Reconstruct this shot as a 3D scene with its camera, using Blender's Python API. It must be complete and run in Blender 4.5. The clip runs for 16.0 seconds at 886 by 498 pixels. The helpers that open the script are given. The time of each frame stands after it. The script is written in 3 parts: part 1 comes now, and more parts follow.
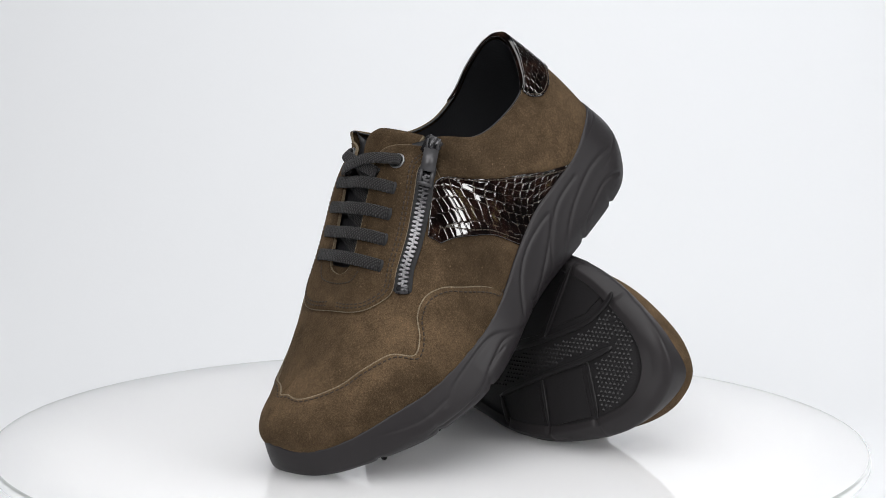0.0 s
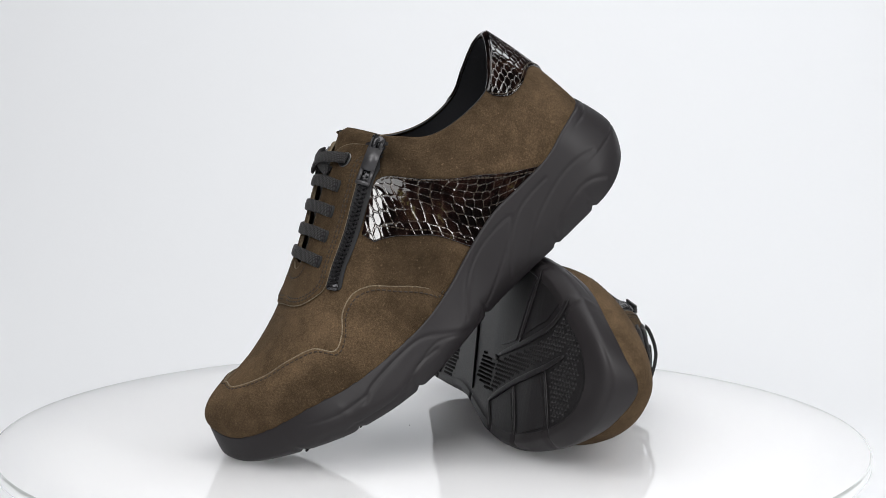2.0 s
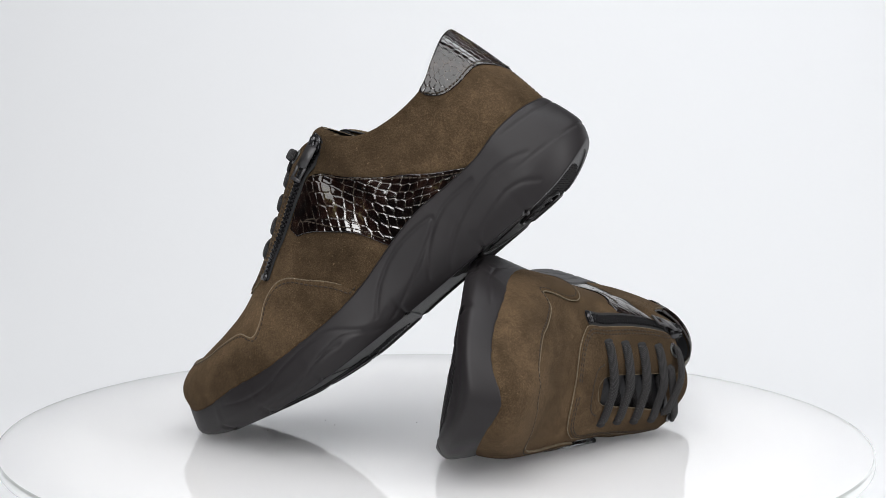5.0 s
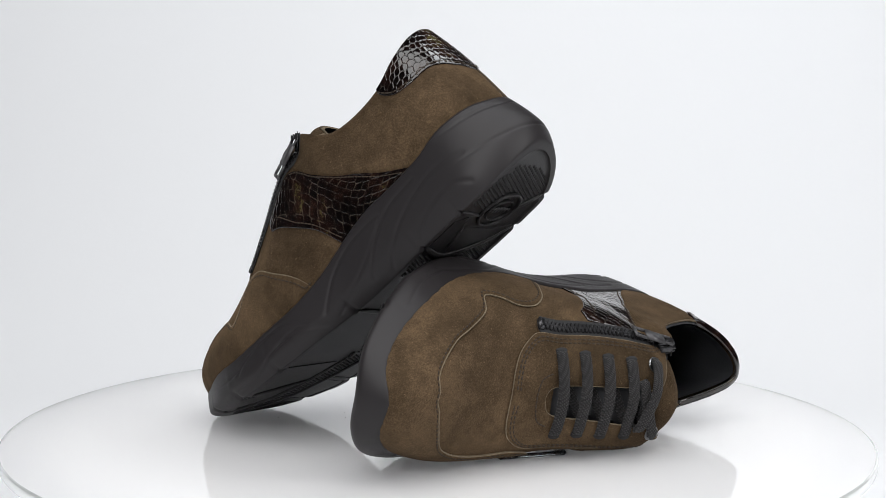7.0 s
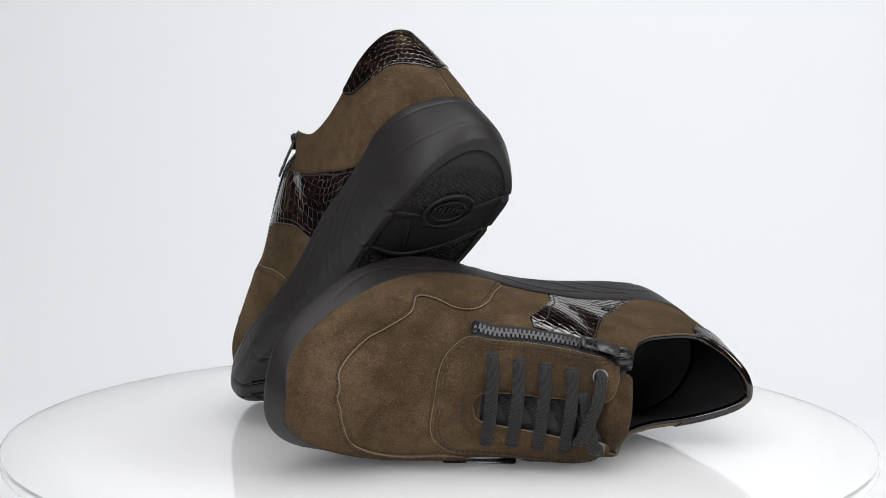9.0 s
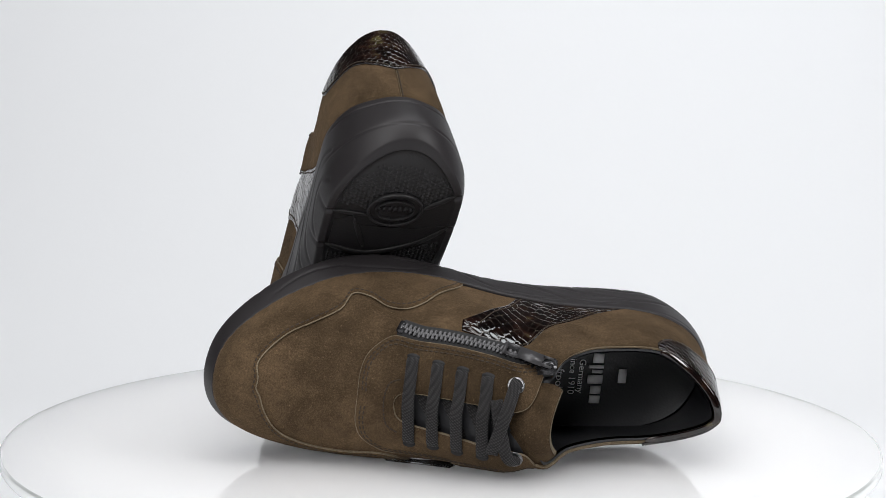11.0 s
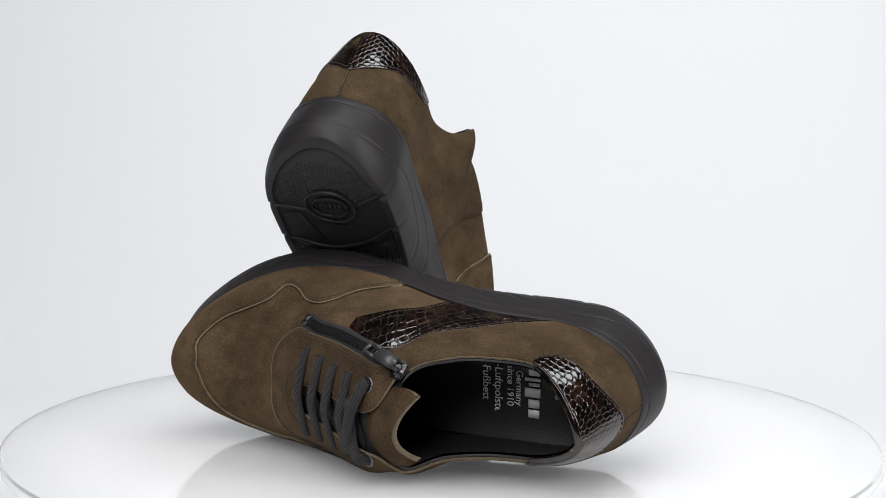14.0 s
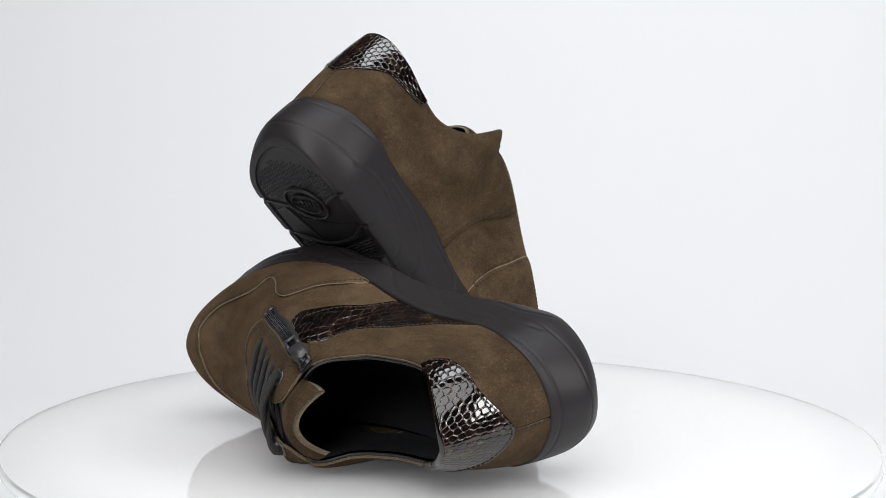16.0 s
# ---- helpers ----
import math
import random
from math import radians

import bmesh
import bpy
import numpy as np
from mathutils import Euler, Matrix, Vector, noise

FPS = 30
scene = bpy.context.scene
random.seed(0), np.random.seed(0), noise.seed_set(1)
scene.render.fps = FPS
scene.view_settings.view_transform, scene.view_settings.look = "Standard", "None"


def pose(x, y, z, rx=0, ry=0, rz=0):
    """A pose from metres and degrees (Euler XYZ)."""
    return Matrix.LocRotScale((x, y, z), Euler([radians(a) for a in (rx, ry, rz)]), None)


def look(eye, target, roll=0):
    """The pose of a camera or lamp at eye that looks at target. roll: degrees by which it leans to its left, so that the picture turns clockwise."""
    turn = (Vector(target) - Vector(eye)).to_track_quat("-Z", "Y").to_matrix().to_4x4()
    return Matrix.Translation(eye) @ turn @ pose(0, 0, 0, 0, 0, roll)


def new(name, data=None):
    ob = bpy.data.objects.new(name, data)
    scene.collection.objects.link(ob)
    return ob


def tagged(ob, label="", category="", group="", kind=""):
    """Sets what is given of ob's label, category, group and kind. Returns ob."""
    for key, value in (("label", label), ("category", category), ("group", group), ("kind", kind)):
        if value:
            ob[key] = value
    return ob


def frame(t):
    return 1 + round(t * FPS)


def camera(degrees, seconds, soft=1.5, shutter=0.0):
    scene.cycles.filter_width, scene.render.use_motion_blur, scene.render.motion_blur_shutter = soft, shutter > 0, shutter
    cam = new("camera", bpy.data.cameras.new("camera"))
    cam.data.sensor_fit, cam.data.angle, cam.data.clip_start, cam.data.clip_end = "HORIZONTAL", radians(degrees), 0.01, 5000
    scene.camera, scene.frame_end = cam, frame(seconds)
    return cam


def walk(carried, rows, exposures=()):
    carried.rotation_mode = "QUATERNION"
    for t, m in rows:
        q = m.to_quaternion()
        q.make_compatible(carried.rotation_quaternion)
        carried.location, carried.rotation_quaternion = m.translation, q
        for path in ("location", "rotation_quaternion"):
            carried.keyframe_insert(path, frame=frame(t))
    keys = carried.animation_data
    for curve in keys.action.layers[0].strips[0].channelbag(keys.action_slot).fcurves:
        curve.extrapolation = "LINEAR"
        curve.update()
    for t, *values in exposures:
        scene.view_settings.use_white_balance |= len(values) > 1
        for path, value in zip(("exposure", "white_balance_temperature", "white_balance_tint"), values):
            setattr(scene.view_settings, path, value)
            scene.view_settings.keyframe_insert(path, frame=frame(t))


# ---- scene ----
cam = camera(34.16, 16.0, soft=0.65)
walk(cam, [(t, pose(0.0, -0.8148, 0.1834, 90 - 5.643, 0, 0) @ pose(0, 0, 0, 0, -0.27, 0) @ pose(0, 0, 0, 0, 0, 0.279))
           for t in (0.0, 16.0)], exposures=[(0.0, 0.0), (16.0, 0.0)])
TURN = -10.411   # degrees a second

# ---- light: a white photo studio with soft boxes ----
world = bpy.data.worlds.new("studio_air")
scene.world = world
world.use_nodes = True
world.node_tree.nodes["Background"].inputs[0].default_value = (0.93, 0.94, 1.0, 1)
world.node_tree.nodes["Background"].inputs[1].default_value = 0.09


def soft_box(name, eye, target, w, h, watts, colour=(1, 1, 1)):
    data = bpy.data.lights.new(name, "AREA")
    data.shape, data.size, data.size_y, data.energy, data.color = "RECTANGLE", w, h, watts, colour
    ob = new(name, data)
    ob.matrix_world = look(eye, target)
    return ob


soft_box("softbox_left", (-0.42, -1.55, 0.9), (0, 0, 0.1), 0.52, 0.56, 12.5)
soft_box("softbox_right", (1.25, -0.7, 0.85), (0, 0, 0.1), 0.38, 0.62, 11.0)
soft_box("softbox_top", (-0.1, -0.65, 1.4), (0, 0, 0), 1.6, 1.15, 19.5)
soft_box("backdrop_light", (0.6, 0.3, 1.7), (0.35, 1.2, 0.2), 1.2, 0.4, 10.2, (0.93, 0.965, 1.0))


# ---- materials ----
def material(name, colour=(0.5, 0.5, 0.5), rough=0.5, **inputs):
    m = bpy.data.materials.new(name)
    m.use_nodes = True
    b = m.node_tree.nodes["Principled BSDF"]
    b.inputs["Base Color"].default_value = (*colour, 1)
    b.inputs["Roughness"].default_value = rough
    for key, value in inputs.items():
        b.inputs[key.replace("_", " ")].default_value = value
    return m


def nodes_of(m):
    nt = m.node_tree
    return nt, nt.nodes["Principled BSDF"]


def add(nt, kind, **props):
    n = nt.nodes.new(kind)
    for key, value in props.items():
        n.inputs[key.replace("_", " ")].default_value = value
    return n


def coords(nt):
    return nt.nodes.new("ShaderNodeTexCoord").outputs["Object"]


def noise_of(nt, scale, detail=4.0, rough=0.55, where=None):
    n = add(nt, "ShaderNodeTexNoise", Scale=scale, Detail=detail, Roughness=rough)
    nt.links.new(where or coords(nt), n.inputs["Vector"])
    return n.outputs["Fac"]


def ramp(nt, fac, *stops):
    r = nt.nodes.new("ShaderNodeValToRGB")
    while len(r.color_ramp.elements) < len(stops):
        r.color_ramp.elements.new(0.5)
    for e, (p, c) in zip(r.color_ramp.elements, stops):
        e.position, e.color = p, (*c, 1)
    nt.links.new(fac, r.inputs[0])
    return r.outputs[0]


def mix(nt, fac, a, b, kind="MIX"):
    n = nt.nodes.new("ShaderNodeMixRGB")
    n.blend_type = kind
    for i, v in enumerate((fac, a, b)):
        if isinstance(v, (int, float)):
            n.inputs[i].default_value = v if i == 0 else (v, v, v, 1)
        else:
            nt.links.new(v, n.inputs[i])
    return n.outputs[0]


def bump(nt, b, height, strength, distance):
    n = add(nt, "ShaderNodeBump", Strength=strength, Distance=distance)
    nt.links.new(height, n.inputs["Height"])
    nt.links.new(n.outputs[0], b.inputs["Normal"])


def suede_material(name, dark, light):
    m = material(name, dark, 0.95, Specular_IOR_Level=0.1, Sheen_Weight=0.08, Sheen_Roughness=0.5,
                 Sheen_Tint=(*[min(1, c * 6) for c in light], 1))
    nt, b = nodes_of(m)
    where = coords(nt)
    brushed = add(nt, "ShaderNodeTexNoise", Scale=24.0, Detail=4.0, Roughness=0.5, Distortion=1.4)
    nt.links.new(where, brushed.inputs["Vector"])
    nap = mix(nt, 0.45, noise_of(nt, 15, 3, 0.5, where), brushed.outputs["Fac"])
    nap = mix(nt, 0.22, nap, noise_of(nt, 130, 4, 0.65, where))
    nap = ramp(nt, nap, (0.36, dark), (0.5, [(a + c) / 2.25 for a, c in zip(dark, light)]), (0.645, light))
    fibre = mix(nt, 0.45, noise_of(nt, 1050, 3, 0.7, where), noise_of(nt, 2600, 2, 0.6, where))
    fleck = ramp(nt, fibre, (0.36, (0.52, 0.52, 0.52)), (0.5, (0.92, 0.92, 0.92)), (0.63, (1.6, 1.57, 1.52)))
    base = mix(nt, 0.8, nap, fleck, "MULTIPLY")
    hairs = ramp(nt, noise_of(nt, 620, 3, 0.75, where), (0.63, (0, 0, 0)), (0.72, (0.55, 0.55, 0.55)))
    tip = nt.nodes.new("ShaderNodeRGB")
    tip.outputs[0].default_value = (*[1.9 * c for c in light], 1)
    nt.links.new(mix(nt, hairs, base, tip.outputs[0]), b.inputs["Base Color"])
    bump(nt, b, fibre, 0.75, 0.0012)
    return m


SUEDE = suede_material("olive_brown_suede", (0.0282, 0.0187, 0.0102), (0.120, 0.0795, 0.0455))
EDGE = suede_material("raw_suede_edge", (0.135, 0.102, 0.067), (0.25, 0.198, 0.135))

RUBBER = material("charcoal_rubber", (0.0195, 0.0172, 0.0184), 0.48, Specular_IOR_Level=0.27)
nt, b = nodes_of(RUBBER)
bump(nt, b, noise_of(nt, 2600, 2), 0.12, 0.0004)
nt.links.new(ramp(nt, noise_of(nt, 22, 5), (0.3, (0.42, 0.42, 0.42)), (0.75, (0.56, 0.56, 0.56))), b.inputs["Roughness"])

TREAD = material("worn_black_outsole_rubber", (0.0135, 0.0124, 0.0132), 0.46, Specular_IOR_Level=0.3)
nt, b = nodes_of(TREAD)
bump(nt, b, noise_of(nt, 900, 3), 0.25, 0.0006)

CROC = material("patent_croc_leather", (0.02, 0.012, 0.008), 0.05, Specular_IOR_Level=0.7)
nt, b = nodes_of(CROC)
where = coords(nt)
tint = ramp(nt, noise_of(nt, 95, 5, 0.6, where), (0.42, (0.0022, 0.0015, 0.0014)), (0.54, (0.0075, 0.0036, 0.003)), (0.62, (0.018, 0.0085, 0.006)), (0.71, (0.052, 0.044, 0.018)))
v = add(nt, "ShaderNodeTexVoronoi", Scale=420.0)
nt.links.new(where, v.inputs["Vector"])
cells = ramp(nt, v.outputs["Color"], (0.2, (0.6, 0.6, 0.6)), (0.8, (1.25, 1.25, 1.25)))
# groove lines get edge highlights and a pale film painted in as colour
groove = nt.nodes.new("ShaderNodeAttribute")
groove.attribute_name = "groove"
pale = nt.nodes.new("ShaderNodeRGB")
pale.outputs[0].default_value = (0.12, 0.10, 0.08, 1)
glint_film = mix(nt, 1.0, groove.outputs["Color"], ramp(nt, noise_of(nt, 160, 3, 0.6, where), (0.40, (0.06, 0.06, 0.06)), (0.62, (0.62, 0.62, 0.62))), "MULTIPLY")
nt.links.new(mix(nt, glint_film, mix(nt, 0.6, tint, cells, "MULTIPLY"), pale.outputs[0]), b.inputs["Base Color"])

LINING = material("black_lining_leather", (0.020, 0.0203, 0.0225), 0.42, Specular_IOR_Level=0.38)
nt, b = nodes_of(LINING)
v = add(nt, "ShaderNodeTexVoronoi", Scale=700.0)
nt.links.new(coords(nt), v.inputs["Vector"])
bump(nt, b, mix(nt, 0.4, v.outputs["Distance"], noise_of(nt, 900, 4)), 0.3, 0.0006)

LACE = material("charcoal_woven_lace", (0.022, 0.021, 0.0225), 0.85, Sheen_Weight=0.05)
nt, b = nodes_of(LACE)
where = coords(nt)
weave = []
for turn in (35, -35):
    mp = nt.nodes.new("ShaderNodeMapping")
    mp.inputs["Rotation"].default_value = (0.3, 0.5, radians(turn))
    nt.links.new(where, mp.inputs["Vector"])
    w1 = add(nt, "ShaderNodeTexWave", Scale=330.0, Distortion=1.0, Detail=1.0)
    nt.links.new(mp.outputs[0], w1.inputs["Vector"])
    weave.append(w1.outputs["Fac"])
cross = mix(nt, 1.0, weave[0], weave[1], "MULTIPLY")
nt.links.new(ramp(nt, cross, (0.05, (0.0042, 0.0036, 0.0038)), (0.6, (0.0205, 0.0178, 0.0188))), b.inputs["Base Color"])
bump(nt, b, mix(nt, 0.3, cross, noise_of(nt, 1800, 2, 0.6, where)), 0.9, 0.001)

THREAD = material("dark_brown_thread", (0.028, 0.018, 0.010), 0.8)
TAPE = material("black_zip_tape", (0.014, 0.014, 0.015), 0.85)
ZIP = material("gunmetal_zip", (0.055, 0.054, 0.057), 0.24, Metallic=0.7)
TAB = material("grey_pull_tab", (0.062, 0.060, 0.063), 0.4, Metallic=0.4)
EYELET = material("dark_nickel_eyelet", (0.17, 0.17, 0.175), 0.28, Metallic=1.0)
INK = material("silver_print", (0.9, 0.9, 0.9), 0.5)
ACRYLIC = material("clear_acrylic", (0.97, 0.98, 0.98), 0.25, Transmission_Weight=1.0, IOR=1.45)

DISC = material("white_opal_glass", (0.82, 0.814, 0.826), 0.03, Specular_IOR_Level=0.35, Subsurface_Weight=0.95, Subsurface_Scale=0.13,
                Subsurface_Radius=(1.0, 1.0, 1.0))
nt, b = nodes_of(DISC)
nt.links.new(ramp(nt, noise_of(nt, 9, 4), (0.3, (0.02, 0.02, 0.02)), (0.8, (0.05, 0.05, 0.05))), b.inputs["Roughness"])
RIM = material("greenish_glass_rim", (0.87, 0.905, 0.89), 0.12, Transmission_Weight=0.5, IOR=1.4)
WALL = material("dark_unseen_wall_paint", (0.055, 0.055, 0.06), 0.8)
nt, b = nodes_of(WALL)
bump(nt, b, noise_of(nt, 60, 4), 0.1, 0.004)
PAPER = material("white_backdrop_paper", (0.85, 0.857, 0.875), 0.9)
nt, b = nodes_of(PAPER)
bump(nt, b, noise_of(nt, 160, 3), 0.05, 0.002)


# ---- mesh helpers ----
def link(name, verts, faces, mats, parent=None, label="", side=1, smooth=True, which=None, kind=""):
    """One mesh object. verts in millimetres; side -1 mirrors the mesh across its length."""
    v = np.asarray(verts, float) * 0.001
    v = v * (1, side, 1)
    if side < 0:
        faces = [tuple(reversed(f)) for f in faces]
    me = bpy.data.meshes.new(name)
    me.from_pydata([tuple(p) for p in v], [], [tuple(int(i) for i in f) for f in faces])
    for m in (mats if isinstance(mats, (list, tuple)) else [mats]):
        me.materials.append(m)
    if which is not None:
        me.polygons.foreach_set("material_index", list(which))
    me.polygons.foreach_set("use_smooth", [smooth] * len(me.polygons))
    me.update()
    ob = new(name, me)
    ob.parent = parent
    if label or kind:
        tagged(ob, label=label, kind=kind)
    return ob


def grid_faces(n, m, wrap=False, flip=False):
    """Faces of n rows of m points."""
    out = []
    for i in range(n - (0 if wrap else 1)):
        for j in range(m - 1):
            a, c = i * m + j, ((i + 1) % n) * m + j
            f = (a, a + 1, c + 1, c)
            out.append(f[::-1] if flip else f)
    return out


def curve_points(pts, n, closed=False):
    """A smooth line of n points through pts."""
    p = np.asarray(pts, float)
    k = len(p)
    t = np.linspace(0, k if closed else k - 1, n, endpoint=not closed)
    i = np.floor(t).astype(int)
    if not closed:
        i = np.minimum(i, k - 2)
    u = (t - i)[:, None]
    g = (lambda j: p[j % k]) if closed else (lambda j: p[np.clip(j, 0, k - 1)])
    a, q, r, d = g(i - 1), g(i), g(i + 1), g(i + 2)
    return 0.5 * (2 * q + (r - a) * u + (2 * a - 5 * q + 4 * r - d) * u ** 2 + (3 * q - a - 3 * r + d) * u ** 3)


def even(pts, step, closed=False):
    """The line through pts, resampled at even steps."""
    p = np.asarray(pts, float)
    if closed:
        p = np.vstack([p, p[:1]])
    d = np.concatenate([[0], np.cumsum(np.linalg.norm(np.diff(p, axis=0), axis=1))])
    n = max(3, int(round(d[-1] / step)))
    t = np.linspace(0, d[-1], n, endpoint=not closed)
    return np.stack([np.interp(t, d, p[:, k]) for k in range(p.shape[1])], 1)


def unit(a):
    return a / np.maximum(np.linalg.norm(a, axis=-1, keepdims=True), 1e-9)


def ribbon(path, normals, w, h, tip=3, round_ends=True):
    """A flat band with rounded edges swept along a path; returns verts and faces."""
    path, normals = np.asarray(path, float), unit(np.asarray(normals, float))
    tan = unit(np.gradient(path, axis=0))
    sidev = unit(np.cross(tan, normals))
    nrm = unit(np.cross(sidev, tan))
    ang = np.linspace(0, 2 * np.pi, 12, endpoint=False)
    cx = np.sign(np.cos(ang)) * np.abs(np.cos(ang)) ** 0.6 * w / 2
    cz = np.sign(np.sin(ang)) * np.abs(np.sin(ang)) ** 0.8 * h / 2
    n = len(path)
    size = np.ones(n)
    if round_ends:
        for i in range(tip):
            size[i] = size[-1 - i] = 0.4 + 0.6 * np.sin(np.pi / 2 * i / tip)
    v = (path[:, None] + sidev[:, None] * (cx[None, :, None] * size[:, None, None]) + nrm[:, None] * (cz[None, :, None] * size[:, None, None])).reshape(-1, 3)
    f = []
    for i in range(n - 1):
        for j in range(12):
            a, c = i * 12 + j, i * 12 + (j + 1) % 12
            f.append((a, c, c + 12, a + 12))
    f.append(tuple(reversed(range(12))))
    f.append(tuple(range((n - 1) * 12, n * 12)))
    return v, f


def box(cx, cy, cz, sx, sy, sz, bevel=0.25):
    """A box with chamfered edges: verts and faces."""
    bm = bmesh.new()
    bmesh.ops.create_cube(bm, size=1.0)
    bmesh.ops.scale(bm, vec=(sx, sy, sz), verts=bm.verts)
    bmesh.ops.bevel(bm, geom=bm.edges[:], offset=bevel, segments=2, affect="EDGES")
    bm.verts.index_update()
    v = [(p.co.x + cx, p.co.y + cy, p.co.z + cz) for p in bm.verts]
    f = [[q.index for q in p.verts] for p in bm.faces]
    bm.free()
    return np.array(v), f


def joined(*pieces):
    v, f, k = [], [], 0
    for a, c in pieces:
        v.append(np.asarray(a, float))
        f += [tuple(i + k for i in q) for q in c]
        k += len(a)
    return np.vstack(v), f


# ---- the last: plan and profile of the shoe, millimetres; x to the toe, +y the zip side ----
FEATHER_ZIP = [(223.5, -7, 47.5), (219, 9, 38.5), (205, 23, 33), (184, 36, 30), (160, 44, 25), (135, 46.5, 23), (112, 45, 22.5), (92, 41.5, 25),
               (77, 39, 29), (62, 37.5, 33), (45, 36, 36), (25, 35, 36), (5, 34.5, 37), (-12, 32, 41), (-27, 24, 42.5), (-35, 12, 42.5), (-38, 0, 42.5)]
FEATHER_FAR = [(219, -23, 41), (206, -34, 35), (185, -42, 30), (162, -46, 25), (136, -45.5, 23), (112, -42, 22.5), (92, -39, 25),
               (77, -37, 29), (62, -36, 33), (45, -35, 36), (25, -34, 36), (5, -33.5, 37), (-12, -31, 41), (-27, -23, 42.5), (-35, -11.5, 42.5)]
RIDGE_ZIP = [(197, -8, 60), (191, -7, 60.5), (183, -7, 61), (172, -7, 62), (157, -8, 66), (138, -9, 76), (116, -9.5, 89), (95, -10, 102.5),
             (77, -10, 111), (62, 23, 104), (45, 28, 89), (26, 29, 84), (4, 28.5, 85), (-9, 22.5, 93.2), (-18, 14, 100), (-22.5, 6.5, 103), (-24, 0, 103.4)]
# the far collar stands open on one shoe and is pressed in on the other
COLLAR_OPEN = [(63, -41, 112), (46.5, -36.5, 94), (26, -31, 85), (4, -30, 85), (-9, -23, 93.2), (-18, -14, 100), (-22.5, -6.5, 103)]
COLLAR_PRESSED = [(64, -26, 106), (47, -24, 91), (26, -22, 85), (4, -20, 86), (-9, -14, 94), (-18, -8, 100.5), (-22.5, -3.5, 103)]
DOME = [1, 1, 1, 1, 1, 1, 1, 1, 0.95, 0.55, 0.15, 0, 0, 0, 0, 0, 0]
SWELL = [0, 0, 0, 0, 0, 0, 0, 0, 0, 1.0, 1.5, 2.0, 2.0, 1.8, 1.8, 1.8, 1.8]
FULL = [0.72, 0.74, 0.8, 0.9, 0.95, 0.95, 0.86, 0.77, 0.75, 0.9, 1, 1, 1, 1, 1, 1, 1]
SWELL_OPEN = [0, 1.5, 6.5, 11, 12.5, 12, 11, 10, 8, 5.5, 3, 2, 1.8, 1.8, 1.8]
FULL_OPEN = [0.86, 1.0, 0.96, 0.82, 0.66, 0.54, 0.51, 0.56, 0.67, 0.8, 0.9, 0.95, 1, 1, 1]
FULL_FAR = [0.72, 0.72, 0.72, 0.7, 0.65, 0.58, 0.5, 0.48, 0.7, 1, 1, 1, 1, 1, 1]
SOLE_ZIP = [(229.5, -7), (224, 12), (209, 28.5), (186, 43.5), (160, 51.5), (135, 53), (112, 49.5), (92, 45), (77, 42.5), (62, 41), (45, 40),
            (25, 39.5), (4, 39), (-15, 36.5), (-32, 27), (-43, 13.5), (-46.5, 0)]
SOLE_FAR = [(225, -26), (211, -40), (188, -48.5), (163, -52.5), (136, -51), (112, -45.5), (92, -42), (77, -40), (62, -39), (45, -38.5),
            (25, -38), (4, -37.5), (-15, -35.5), (-32, -26), (-43, -13.5)]


def ring(zip_side, far_side):
    return np.array(list(zip_side) + list(far_side)[::-1], float)


FEATHER = ring(FEATHER_ZIP, FEATHER_FAR)
RIDGES = {1: ring(RIDGE_ZIP, RIDGE_ZIP[1:9] + COLLAR_OPEN),
          -1: ring([(x, y + (4 if i < 9 else 0), z) for i, (x, y, z) in enumerate(RIDGE_ZIP)],
                   [(x, y + 4, z) for x, y, z in RIDGE_ZIP[1:9]] + COLLAR_PRESSED)}
LAST = {"side": 1}
SHAPES = {1: ring(list(zip(DOME, SWELL, FULL)), list(zip(DOME[1:-1], SWELL_OPEN, FULL_OPEN))),
          -1: ring(list(zip(DOME, SWELL, FULL)), list(zip(DOME[1:-1], SWELL[1:-1], FULL_FAR)))}
SOLE = ring(SOLE_ZIP, SOLE_FAR)


def around(table, s):
    """table at s: 0 toe, 0 to 1 along the zip side, 1 heel, on to 2 along the far side."""
    t = np.mod(np.asarray(s, float), 2) * 16
    i, n = np.floor(t).astype(int), 32
    u = (t - i)[..., None]
    a, q, r, d = (table[(i + k) % n] for k in (-1, 0, 1, 2))
    return 0.5 * (2 * q + (r - a) * u + (2 * a - 5 * q + 4 * r - d) * u ** 2 + (3 * q - a - 3 * r + d) * u ** 3)


def outward(s):
    tan = around(FEATHER, np.asarray(s) + 0.004)[..., :2] - around(FEATHER, np.asarray(s) - 0.004)[..., :2]
    return unit(np.stack([tan[..., 1], -tan[..., 0]], -1))


def skin(s, v):
    """The outside of the upper: v 0 at the sole, 1 at the ridge or collar."""
    s, v = np.broadcast_arrays(np.asarray(s, float), np.asarray(v, float))
    b, c, k = around(FEATHER, s), around(RIDGES[LAST["side"]], s), around(SHAPES[LAST["side"]], s)
    d, p = np.clip(k[..., :1], 0, 1), k[..., 2:3]
    f = np.clip(v, 0, 1)[..., None] * np.pi / 2
    dome = np.concatenate([c[..., :2] + (b - c)[..., :2] * np.cos(f).clip(0) ** p, b[..., 2:] + (c - b)[..., 2:] * np.sin(f) ** p], -1)
    flat = b + (c - b) * v[..., None]
    p = d * dome + (1 - d) * flat
    p[..., :2] += outward(s) * k[..., 1:2] * np.sin(np.pi * np.clip(v[..., None], 0, 1)).clip(0) ** 0.8
    return p


